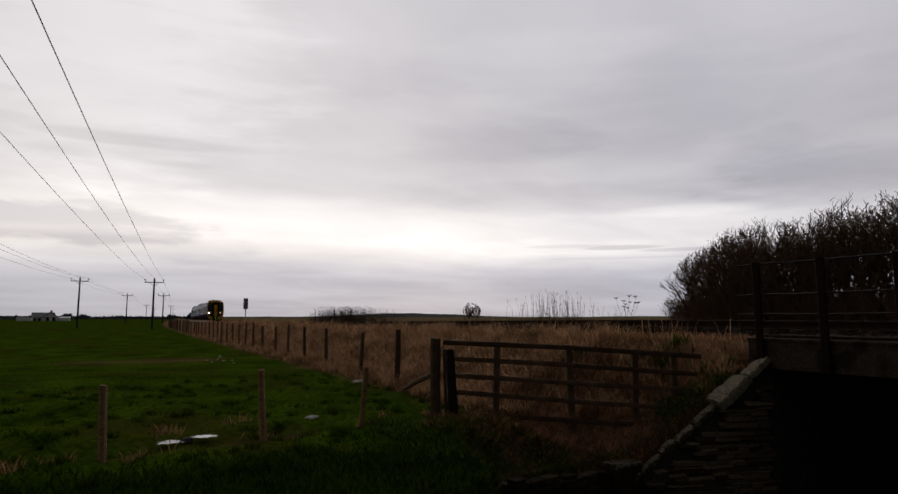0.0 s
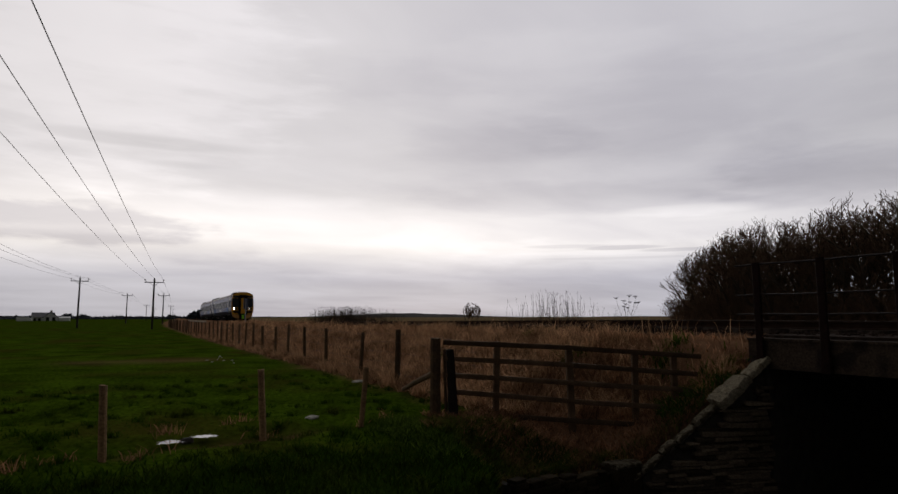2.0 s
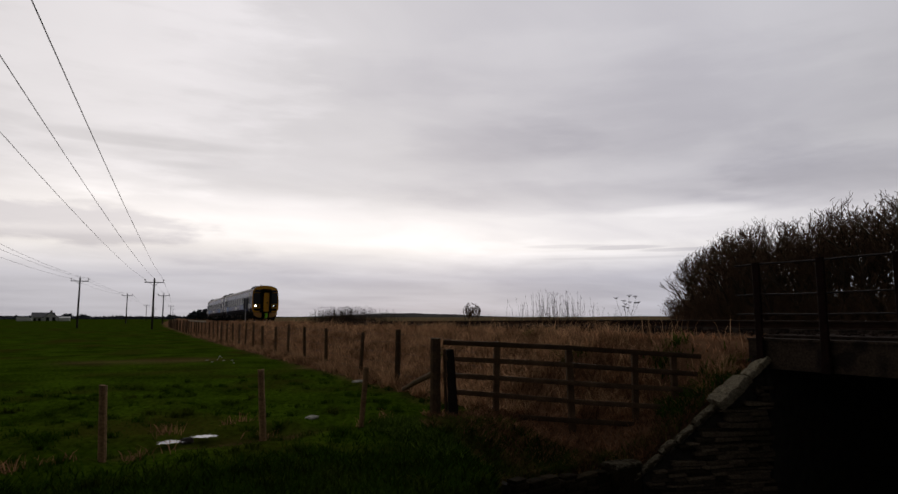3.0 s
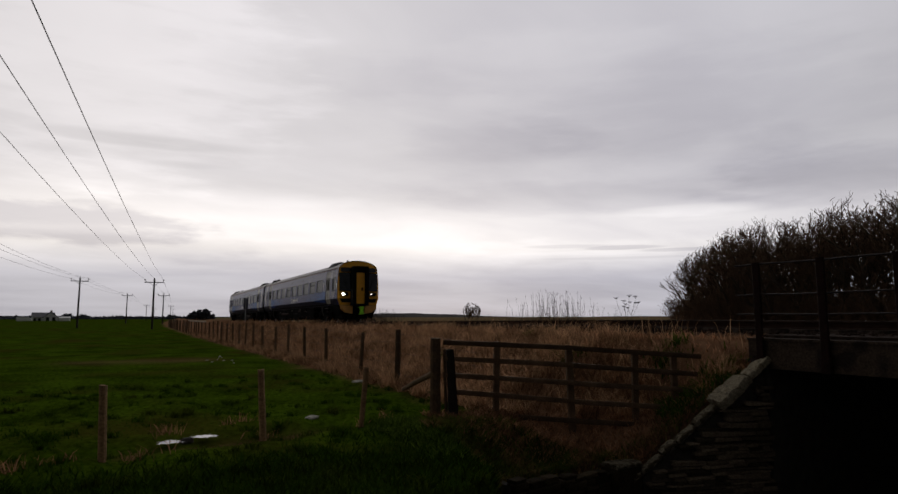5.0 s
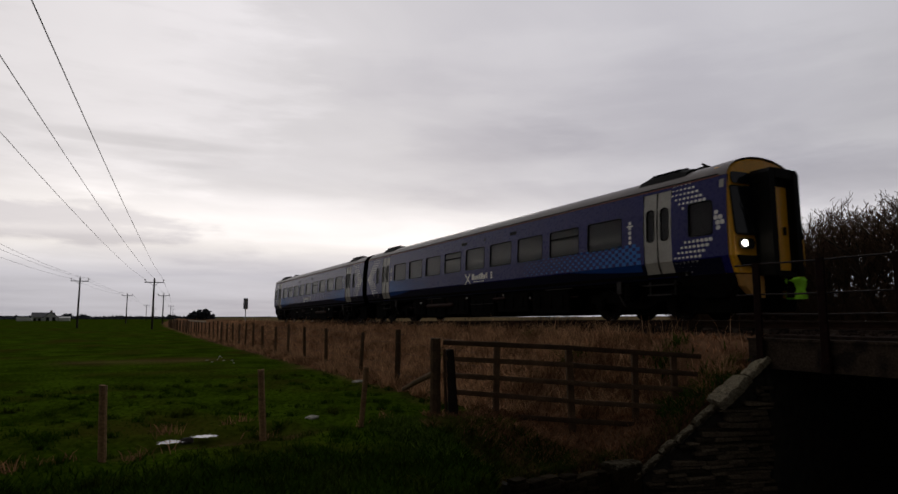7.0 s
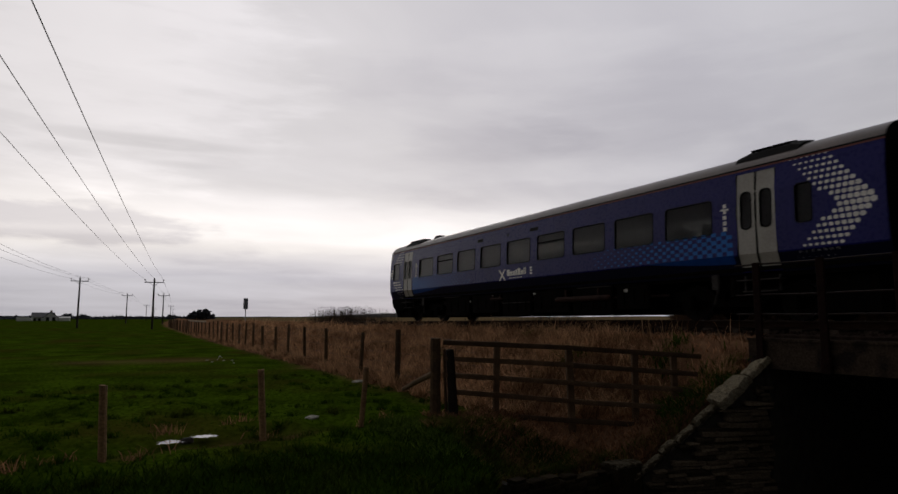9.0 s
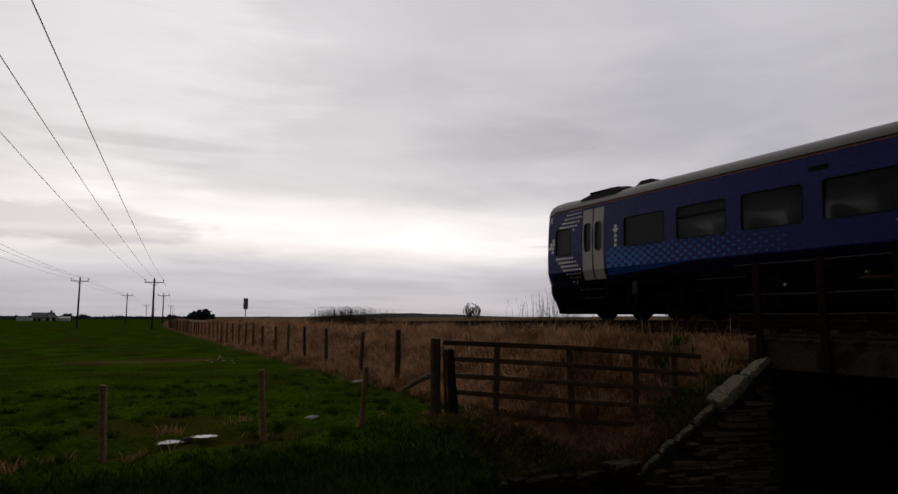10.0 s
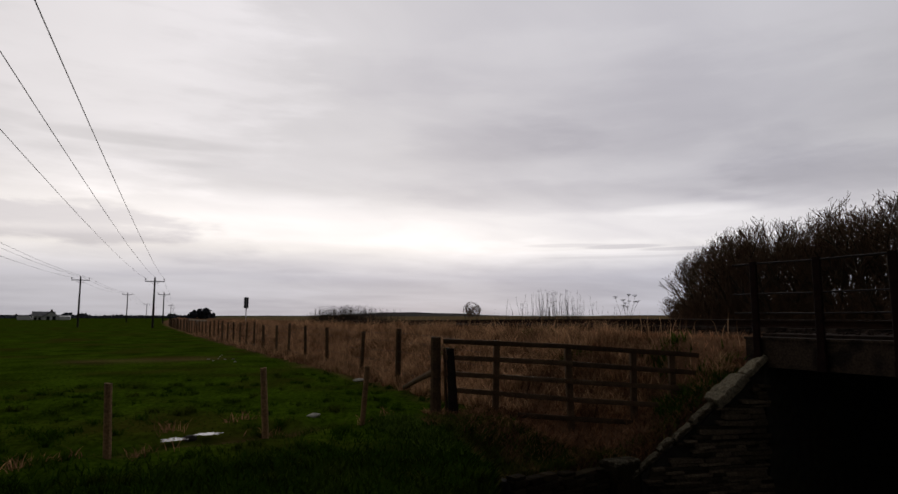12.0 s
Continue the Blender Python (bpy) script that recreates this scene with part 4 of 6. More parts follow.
line_of([(6.0, -4.40, 7.93, -5.5), (-96.4, 5.36, 7.1, -5.5), (-158, 10.9, 7.2, -5.5), (-320, 25.4, 7.2, -5.5), (-450, 37.1, 7.4, -5.5)], 0.0125)
line_of([(-25, -11.0, 7.9, -4), (-112, -4.25, 7.8, -4), (-185, 4.0, 7.9, -4), (-320, 15.1, 7.4, -4), (-450, 25.8, 7.4, -4)], 0.0125)


# ---- trackside sign ----
def build_sign():
    x = -58.5
    y = 10.2 + bank_y(x)
    z = ground_z(x, y)
    t = thing("trackside_sign", "narrow upright dark board on a pale steel post", "railway sign", at=pose(x, y, z))
    m = Mesh()
    m.tube([(0, 0, -0.3), (0, 0, 2.08)], 0.04, 8)
    part("post", m, M_SIGNPOST, t, "pale steel post")
    m = Mesh()
    m.prism([(-0.03, a, b) for a, b in rounded(-0.20, 0.20, 1.14, 2.13, 0.04)], (-0.03, 0, 0))
    part("board", m, M_SIGNBACK, t, "dark grey-blue board")


build_sign()


# ---- trees and bushes ----
def branches(rng, start, way, length, radius, depth, out, gnarl=0.32, up=0.06, fork=(2, 4)):
    p, d = Vector(start), Vector(way).normalized()
    n = 4 if depth > 1 else 3
    for i in range(n):
        q = p + d * (length / n)
        r1 = radius * (1 - 0.14)
        out.append((p.copy(), q.copy(), radius, r1, depth))
        radius, p = r1, q
        d = (d + Vector((rng.uniform(-1, 1), rng.uniform(-1, 1), rng.uniform(-1, 1))) * gnarl + Vector((0, 0, up))).normalized()
        if depth > 0 and i > 0:
            for k in range(rng.randint(*fork) + (-1 if depth > 2 else 1 if depth == 1 else 0)):
                w = (d + Vector((rng.uniform(-1, 1), rng.uniform(-1, 1), rng.uniform(-0.5, 0.9))) * 0.95).normalized()
                branches(rng, p, w, length * rng.uniform(0.45, 0.75) * (0.62 if depth == 1 else 1.0), radius * 0.55, depth - 1, out, gnarl, up, fork)


def tubes_data(name, segs, mat, sides=3, least=0.0):
    n = len(segs)
    P, Q = np.array([s[0] for s in segs]), np.array([s[1] for s in segs])
    r0, r1 = np.maximum(least, np.array([s[2] for s in segs])), np.maximum(least, np.array([s[3] for s in segs]))
    D = Q - P
    D /= np.linalg.norm(D, axis=1)[:, None] + 1e-9
    ref = np.where(np.abs(D[:, 2:3]) < 0.9, np.array([[0, 0, 1.0]]), np.array([[1.0, 0, 0]]))
    A = np.cross(D, ref)
    A /= np.linalg.norm(A, axis=1)[:, None]
    E = np.cross(A, D)
    V = np.empty((n, 2 * sides, 3))
    for k in range(sides):
        q = 2 * np.pi * k / sides
        o = A * np.cos(q) + E * np.sin(q)
        V[:, k], V[:, sides + k] = P + o * r0[:, None], Q + o * r1[:, None]
    base = np.arange(n)[:, None] * 2 * sides
    F = np.concatenate([base + np.array([[k, (k + 1) % sides, sides + (k + 1) % sides, sides + k]]) for k in range(sides)])
    return fast_mesh(name, V.reshape(-1, 3), F, mat)


def bare_tree(seed, height, label, name="bare_thorn_tree", stems=6, twig=0.0062, category="tree", group="thicket behind the track", depth=3):
    rng = random.Random(seed)
    segs = []
    for i in range(stems):
        a = 2 * math.pi * i / stems + rng.uniform(-0.5, 0.5)
        branches(rng, (0.18 * math.cos(a), 0.18 * math.sin(a), -0.1), (0.55 * math.cos(a), 0.55 * math.sin(a), 1.0), height * rng.uniform(0.52, 0.66), 0.013 * height, depth, segs, gnarl=0.25, up=0.15, fork=(2, 3))
    top = height * 1.02
    kept = []
    for s in segs:
        e = s[1]
        q = math.hypot(e.x, e.y) / (0.52 * height)
        if s[4] >= depth or e.z < top * math.sqrt(max(0.0, 1 - 0.75 * q * q)) * rng.uniform(0.90, 1.0):
            kept.append(s)
    segs = kept
    t = thing(name, label, category, group)
    part("trunk", tubes_data("trunk", [s for s in segs if s[4] >= depth - 1], M_BARK, 5), M_BARK, t)
    part("crown", tubes_data("crown", [s for s in segs if s[4] < depth - 1], M_TWIG, 3, twig), M_TWIG, t, "dense tangle of bare twigs")
    top = max(max(s[0].z, s[1].z) for s in segs)
    return t, top


def thicket():
    kinds = [bare_tree(20 + k, 4.0, "leafless dark-twigged thorn tree in a dense thicket") for k in range(4)]
    rng = random.Random(14)

    def crest(x):
        pts = ((-18.2, 1.0), (-17, 1.7), (-16, 2.6), (-15, 3.5), (-14.2, 3.9), (-13.4, 4.0), (-12, 3.95), (-10.4, 4.0), (-9.2, 4.4), (-8.0, 4.95), (-6, 5.5), (4, 5.7))
        for (a, p), (b, q) in zip(pts, pts[1:]):
            if x <= b:
                return p + (q - p) * max(0, (x - a) / (b - a))
        return 5.7

    first = True
    spots = []
    x = -15.05
    while x < 1:
        spots.append((x + rng.uniform(-0.3, 0.3), 19.0 + rng.uniform(-0.5, 0.5)))
        if x < -9.5:
            spots.append((x * 1.19 + rng.uniform(-0.3, 0.3), 22.6 + rng.uniform(-0.4, 0.4)))
        spots.append((x * 1.10 + rng.uniform(-0.3, 0.3), 20.9 + rng.uniform(-0.4, 0.4)))
        x += rng.uniform(0.85, 1.15)
    used = set()
    for i, (x, y) in enumerate(spots):
        k = i % 4
        t, top = kinds[k]
        h = crest(x * 19.0 / y) * (y / 19.0) * rng.uniform(0.86, 1.0)
        s = h / top
        m = pose(x, y, ground_z(x, y) - 0.03, 0, 0, rng.uniform(0, 360))
        if k in used:
            ob = copy_thing(t, m)
        else:
            ob = t
            ob.matrix_world = m
            used.add(k)
        ob.scale = (s, s, s)


thicket()


def undergrowth():
    # brambles and suckers that fill the foot of the thicket
    rng = random.Random(71)
    segs = []
    for i in range(3600):
        y = rng.uniform(18.0, 22.5)
        x = -0.865 * y + 17.0 * rng.random() ** 1.35
        k = 0.45 + 0.55 * step(-0.88, -0.74, x / y)
        p = Vector((x, y, ground_z(x, y) - 0.05))
        d = Vector((rng.uniform(-0.5, 0.5), rng.uniform(-0.5, 0.5), 1)).normalized()
        h = rng.uniform(0.8, 2.7) * k * (1 - 0.28 * step(-14.5, -12.0, x))
        r = 0.011
        for j in range(5):
            q = p + d * h / 5
            segs.append((p.copy(), q.copy(), r, r * 0.85, 0))
            for b in range(3):
                w = (d + Vector((rng.uniform(-1, 1), rng.uniform(-1, 1), rng.uniform(-0.6, 0.8)))).normalized()
                segs.append((q.copy(), q + w * rng.uniform(0.12, 0.38), r * 0.8, r * 0.5, 0))
            p, r = q, r * 0.85
            d = (d + Vector((rng.uniform(-1, 1), rng.uniform(-1, 1), -0.15)) * 0.3).normalized()
    tagged(new("bramble_undergrowth", tubes_data("bramble_undergrowth", segs, M_TWIG, 3, 0.006)), "dense dark brambles at the foot of the thicket", "undergrowth", kind="stuff")


undergrowth()


def small_bush():
    t, top = bare_tree(64, 1.4, "small leafless bush beside the track", "bare_bush", 5, 0.012, "bush", "", 3)
    t.matrix_world = pose(-31.9, 19.0, ground_z(-31.9, 19.0))
    s = 1.45 / top
    t.scale = (0.8 * s, 0.8 * s, s)


small_bush()


def stalks(name, n, x0, x1, y0, y1, lo, hi, r, label, seed, feather=True):
    rng = random.Random(seed)
    segs = []
    for i in range(n):
        q0 = min(1.0, max(0.0, rng.gauss(0.5, 0.23)))
        x, y = x0 + (x1 - x0) * q0, rng.uniform(y0, y1)
        h = lo + (hi - lo) * rng.random() ** 1.8 * (0.35 + 0.65 * math.sin(math.pi * (0.1 + 0.8 * q0)))
        p = Vector((x, y, ground_z(x, y) - 0.03))
        d = Vector((rng.uniform(-0.14, 0.14), rng.uniform(-0.14, 0.14), 1)).normalized()
        k = 4
        for j in range(k):
            q = p + d * h / k
            segs.append((p.copy(), q.copy(), r * (1 - 0.15 * j), r * (1 - 0.15 * (j + 1)), 0))
            if feather and j >= 2:
                for b in range(2):
                    w = (d + Vector((rng.uniform(-1, 1), rng.uniform(-1, 1), 0.5)) * 0.8).normalized()
                    segs.append((q.copy(), q + w * h * rng.uniform(0.06, 0.14), r * 0.6, r * 0.4, 0))
            p = q
            d = (d + Vector((rng.uniform(-1, 1), rng.uniform(-1, 1), 0)) * 0.07).normalized()
    tagged(new(name, tubes_data(name, segs, M_STALK)), label, "weeds", kind="stuff")


stalks("dead_reeds", 1500, -68, -45, 18.4, 20.6, 0.35, 1.55, 0.012, "row of dead brown reeds behind the track", 31)
stalks("dry_weed_stalks", 300, -26.0, -20.2, 17.2, 19.4, 0.35, 1.75, 0.0068, "tall dry weed stalks behind the track", 32)
stalks("low_dry_weeds", 110, -32, -15.6, 17.0, 19.5, 0.25, 0.95, 0.005, "thin low dry weeds behind the track", 33)


def hogweed():
    rng = random.Random(44)

    def umbel(segs, foot, c, s):
        segs.append((foot.copy(), c.copy(), 0.006, 0.005, 0))
        for k in range(15):
            a = k * 2.4
            e = c + Vector((math.cos(a) * math.sqrt((k + 1) / 15), math.sin(a) * math.sqrt((k + 1) / 15), 0.62 + rng.uniform(-0.06, 0.06))) * (0.17 * s)
            segs.append((c.copy(), e.copy(), 0.0035, 0.003, 0))
            for j in range(4):
                segs.append((e.copy(), e + Vector((rng.uniform(-1, 1), rng.uniform(-1, 1), 0.5)) * 0.028, 0.003, 0.003, 0))

    segs = []
    for u, h in ((-0.50, 1.30), (-0.12, 1.18), (0.16, 1.40), (0.46, 1.36), (0.58, 1.12)):
        knee = Vector((0.30 * u, 0.30 * u + rng.uniform(-0.05, 0.05), h * 0.52))
        segs.append((Vector((0.06 * u, 0.06 * u, -0.05)), knee, 0.010, 0.008, 0))
        umbel(segs, knee, Vector((0.58 * u, 0.58 * u, h)), 0.66)
        umbel(segs, knee, knee + Vector((rng.uniform(-0.2, 0.2), rng.uniform(-0.2, 0.2), h * 0.3)), 0.45)
    ob = tagged(new("dead_hogweed", tubes_data("dead_hogweed", segs, M_STALK, 3)), "dead hogweed clump with flat seed umbels", "weed")
    ob.location = (-19.05, 18.8, ground_z(-19.05, 18.8))


hogweed()


# ---- far things ----
def clump_mass(name, spots, label, category, seed, kind=""):
    """A far hedge: many overlapping small leaf-like clumps with a ragged top."""
    rng = random.Random(seed)
    m = Mesh()
    for x, y, z, w, h in spots:
        for k in range(26):
            c = Vector((x + rng.uniform(-w, w) * 0.55, y + rng.uniform(-w, w) * 0.3, z + h * rng.random() ** 0.8))
            s = w * rng.uniform(0.10, 0.22)
            r = Euler((rng.random() * 6, rng.random() * 6, rng.random() * 6)).to_matrix()
            m.add([c + r @ (Vector(v) * s) for v in ((1, 0, 0), (-1, 0.2, 0), (0, 1, 0.1), (0, -1, 0), (0.1, 0, 0.9), (0, 0, -0.9))],
                  [(0, 2, 4), (2, 1, 4), (1, 3, 4), (3, 0, 4), (2, 0, 5), (1, 2, 5), (3, 1, 5), (0, 3, 5)])
    return tagged(part(name, m, M_FARWOOD), label, category, kind=kind)


def far_land():
    rng = random.Random(9)
    # dark round bush by the line
    sp = []
    for k in range(16):
        a = rng.uniform(-1, 1)
        sp.append((-176 + rng.uniform(-2, 2), 21.8 + a * 3.4, land_z(-176, 21.8) - 0.2, 2.4, 3.6 * (1 - 0.55 * a * a)))
    clump_mass("evergreen_bush", sp, "dark rounded evergreen bush near the line", "bush", 4)
    sp = []
    for k in range(170):
        az = radians(180 + 10 - 22 * (k / 170))
        d = rng.uniform(520, 760)
        x, y = d * math.cos(az), d * -math.sin(az)
        y = d * math.tan(radians(-10 + 15.5 * (k / 170)))
        x = -d
        sp.append((x, y, land_z(x, y) - 1.0, rng.uniform(8, 16), rng.uniform(0.7, 1.7) + (2.8 if rng.random() < 0.06 else 0)))
    clump_mass("far_hedgerow", sp, "far dark hedgerows and trees along the horizon", "hedge", 6, "stuff")
    # low hills on the horizon
    m = Mesh()
    n = 90
    rows = []
    for i in range(n + 1):
        a = radians(195 - 130 * i / n)
        d = 2400
        h = 4 + 6 * noise.noise((i * 0.13, 0, 0)) + 3 * noise.noise((i * 0.6, 4, 0)) + 12 * math.exp(-((i - 28) / 4.5) ** 2)
        rows.append([(d * math.cos(a), d * math.sin(a), -3), (d * 1.05 * math.cos(a), d * 1.05 * math.sin(a), max(1, h)), (d * 1.25 * math.cos(a), d * 1.25 * math.sin(a), -3)])
    m.loft(rows, closed=False, cap=False)
    tagged(part("far_hills", m, M_HILL), "low dull hills along the horizon", "hills", kind="structure")


far_land()


def far_house():
    x, y = -330, -22.5
    z = land_z(x, y)
    t = thing("farmhouse", "white rendered farmhouse with a dark slate roof", "house", at=pose(x, y - 2.6, z - 0.9, 0, 0, 8))
    m = Mesh()
    m.box((0, -0.6, 1.4), (7, 8.4, 2.8))
    part("wall", m, M_RENDER, t)
    m = Mesh()
    m.prism([(-4, -5.0, 2.7), (4, -5.0, 2.7), (0, -5.0, 4.6)], (0, 8.8, 0))
    part("roof", m, M_SLATE, t, "dark slate roof")
    g = Mesh()
    g.prism([(4.0, -0.9, 0), (4.0, 4.9, 0), (4.0, 4.9, 2.3), (4.0, 2.0, 4.4), (4.0, -0.9, 2.3)], (-3, 0, 0))
    part("gable", g, M_RENDER, t, "white gable front")
    g = Mesh()
    g.add([(4.4, -1.3, 2.1), (4.4, 2.0, 4.6), (4.4, 5.3, 2.1), (-2, -1.3, 2.1), (-2, 2.0, 4.6), (-2, 5.3, 2.1), (4.4, -1.3, 2.3), (4.4, 2.0, 4.85), (4.4, 5.3, 2.3), (-2, -1.3, 2.3), (-2, 2.0, 4.85), (-2, 5.3, 2.3)],
          [(6, 7, 10, 9), (7, 8, 11, 10), (0, 1, 7, 6), (1, 2, 8, 7)])
    part("gable_roof", g, M_SLATE, t)
    for a, b in ((0.2, 1.5), (2.5, 3.8)):
        w = Mesh()
        w.prism([(4.03, a, 0.6), (4.03, b, 0.6), (4.03, b, 2.5), (4.03, a, 2.5)], (-0.04, 0, 0))
        part("window", w, M_PANE_FAR, t)
    for a in (-3.8, -2.2):
        w = Mesh()
        w.box((3.52, a, 1.5), (0.08, 1.1, 1.2))
        part("window", w, M_PANE_FAR, t)
    c = Mesh()
    c.box((0, 2.4, 4.9), (0.7, 0.8, 1.2))
    part("chimney", c, M_STONE, t)
    s = tagged(part("white_shed", Mesh().box((0, 0, 0.7), (5, 4.2, 1.4)).prism([(-2.6, -2.2, 1.4), (2.6, -2.2, 1.4), (0, -2.2, 1.9)], (0, 4.4, 0)), M_RENDER), "long low white shed beside the farmhouse", "shed")
    s.matrix_world = pose(x + 4, y + 5.2, z)
    v = tagged(part("white_van", Mesh().prism([(-1, -2.6, 0.3), (-1, 2.6, 0.3), (-1, 2.6, 1.1), (-1, 1.7, 1.9), (-1, -2.6, 2.0)], (2, 0, 0)), M_RENDER), "white van parked by the farmhouse", "van")
    v.matrix_world = pose(x + 5, y - 9.8, z - 0.3)


far_house()


# ---- small things in the field ----
def puddle(x, y, lx, ly, label, seed, lift=0.0):
    rng = random.Random(seed)
    n = 40
    m = Mesh()
    z = ground_z(x, y) + 0.03 + lift
    ring = []
    for k in range(n):
        a = 2 * math.pi * k / n
        r = 1 + 0.8 * noise.noise((math.cos(a) * 3.2, math.sin(a) * 3.2, seed)) + rng.uniform(-0.08, 0.08)
        ring.append((x + lx * r * math.cos(a), y + ly * r * math.sin(a), z))
    m.add(ring, [tuple(range(n))])
    tagged(part("puddle", m, M_WATER), label, "puddle", kind="structure")


puddle(-9.71, 0.84, 0.13, 0.15, "shallow puddle reflecting the pale sky", 3, 0.05)
puddle(-9.79, 1.30, 0.11, 0.17, "shallow puddle reflecting the pale sky", 5, 0.05)


def lump(name, x, y, s, label, category, seed, mat=M_PALE, flat=0.5):
    bm = bmesh.new()
    bmesh.ops.create_icosphere(bm, subdivisions=2, radius=1)
    for v in bm.verts:
        v.co *= 1 + 0.45 * noise.noise(v.co * 1.6 + Vector((seed, 0, 0)))
        v.co = Vector((v.co.x * s, v.co.y * s * 1.5, v.co.z * s * flat))
    me = bpy.data.meshes.new(name)
    bm.to_mesh(me)
    bm.free()
    me.materials.append(mat)
    ob = tagged(new(name, me), label, category)
    ob.location = (x, y, ground_z(x, y) + s * flat * 0.5)


lump("pale_stone", -10.47, 3.10, 0.075, "flat pale stone lying in the grass", "stone", 1)
lump("pale_stone", -15.7, 5.85, 0.11, "pale stone at the foot of the fence", "stone", 2)
rng_s = random.Random(12)
for k in range(9):
    q = k / 8
    lump("pale_stone", -24.2 - 4.6 * q + rng_s.uniform(-0.4, 0.4), 4.0 + rng_s.uniform(-0.5, 0.5), rng_s.uniform(0.018, 0.042), "small pale stone in the turf", "stone", 20 + k, flat=0.5)
lump("soil_clod", -9.85, 1.08, 0.07, "dark clod of soil between two puddles", "soil", 6, M_MORTAR, 0.7)


# ---- the train ----
CAR, GAP = 22.55, 0.65
WIN_LO, WIN_HI = 1.95, 2.72
DOOR_LO, DOOR_HI = 1.06, 3.19
# half width at each height: the panel turns under below the crease at 1.42
SIDE = [(1.20, 1.03), (1.215, DOOR_LO), (1.275, 1.22), (1.345, 1.42), (1.35, WIN_LO), (1.335, 2.36), (1.315, WIN_HI), (1.28, 3.02), (1.262, DOOR_HI), (1.25, 3.27)]
ROOF = [(1.25, 3.27), (1.20, 3.38), (1.08, 3.51), (0.90, 3.61), (0.66, 3.695), (0.36, 3.755), (0.0, 3.775)]
WINDOWS = [(3.38 + 1.768 * i, 3.38 + 1.768 * i + 1.345) for i in range(9)]
CAB_WINDOW, END_WINDOW = (0.49, 1.15), (20.86, 21.18)
DOORS = [(1.68, 2.12), (2.14, 2.58), (19.52, 19.96), (19.98, 20.42)]


def half_width(z):
    for (a, p), (b, q) in zip(SIDE, SIDE[1:]):
        if z <= q:
            return a + (b - a) * max(0.0, (z - p) / (q - p))
    return SIDE[-1][0]


def X(u):
    return CAR / 2 - u


def on_side(s, u, z, out=0.0):
    return (X(u), s * (half_width(z) + out), z)


def mark_u(s, u):
    return u if s > 0 else 21.8 - u


def side_patch(m, s, ring, out, thick=0.012):
    """A flat patch with the outline ring of (u, z), laid on the body side."""
    n = len(ring)
    a = [on_side(s, u, z, out) for u, z in ring]
    b = [on_side(s, u, z, out - thick) for u, z in ring]
    m.add(a + b, [tuple(range(n)), tuple(range(2 * n - 1, n - 1, -1))] + [(i, (i + 1) % n, n + (i + 1) % n, n + i) for i in range(n)])


def side_frame(m, s, u0, u1, z0, z1, r, w, out, n=4):
    """A rounded ring (window gasket) of width w round an opening."""
    A, B = rounded(u0, u1, z0, z1, r, n), rounded(u0 - w, u1 + w, z0 - w, z1 + w, r + w, n)
    k = len(A)
    vs = [on_side(s, u, z, out) for u, z in A] + [on_side(s, u, z, out) for u, z in B] + [on_side(s, u, z, -0.05) for u, z in A] + [on_side(s, u, z, -0.004) for u, z in B]
    fs = []
    for i in range(k):
        j = (i + 1) % k
        fs += [(i, j, k + j, k + i), (2 * k + i, 2 * k + j, j, i), (k + i, k + j, 3 * k + j, 3 * k + i)]
    m.add(vs, fs)


def side_shell(s):
    """One body side with real window and door openings."""
    us = {0.10, 0.34, CAR}
    holes = [(a, b, WIN_LO, WIN_HI) for a, b in [CAB_WINDOW] + WINDOWS + [END_WINDOW]] + [(1.68, 2.58, DOOR_LO, DOOR_HI), (19.52, 20.42, DOOR_LO, DOOR_HI)]
    for a, b, *_ in holes:
        us |= {a, b}
    us = sorted(us)
    m = Mesh()
    for out, flip in ((0.0, False), (-0.045, True)):
        for u0, u1 in zip(us, us[1:]):
            for (w0, z0), (w1, z1) in zip(SIDE, SIDE[1:]):
                c, d = (u0 + u1) / 2, (z0 + z1) / 2
                if any(h[0] < c < h[1] and h[2] < d < h[3] for h in holes):
                    continue
                m.add([on_side(s, u0, z0, out), on_side(s, u1, z0, out), on_side(s, u1, z1, out), on_side(s, u0, z1, out)], [(0, 1, 2, 3)])
    return m


def roof_ring(u, drop=0.0, narrow=1.0):
    pts = [(-w * narrow, z - drop * max(0, (z - 3.27) / 0.56)) for w, z in ROOF] + [(w * narrow, z - drop * max(0, (z - 3.27) / 0.56)) for w, z in ROOF[-2::-1]]
    return [(X(u), y, z) for y, z in pts]


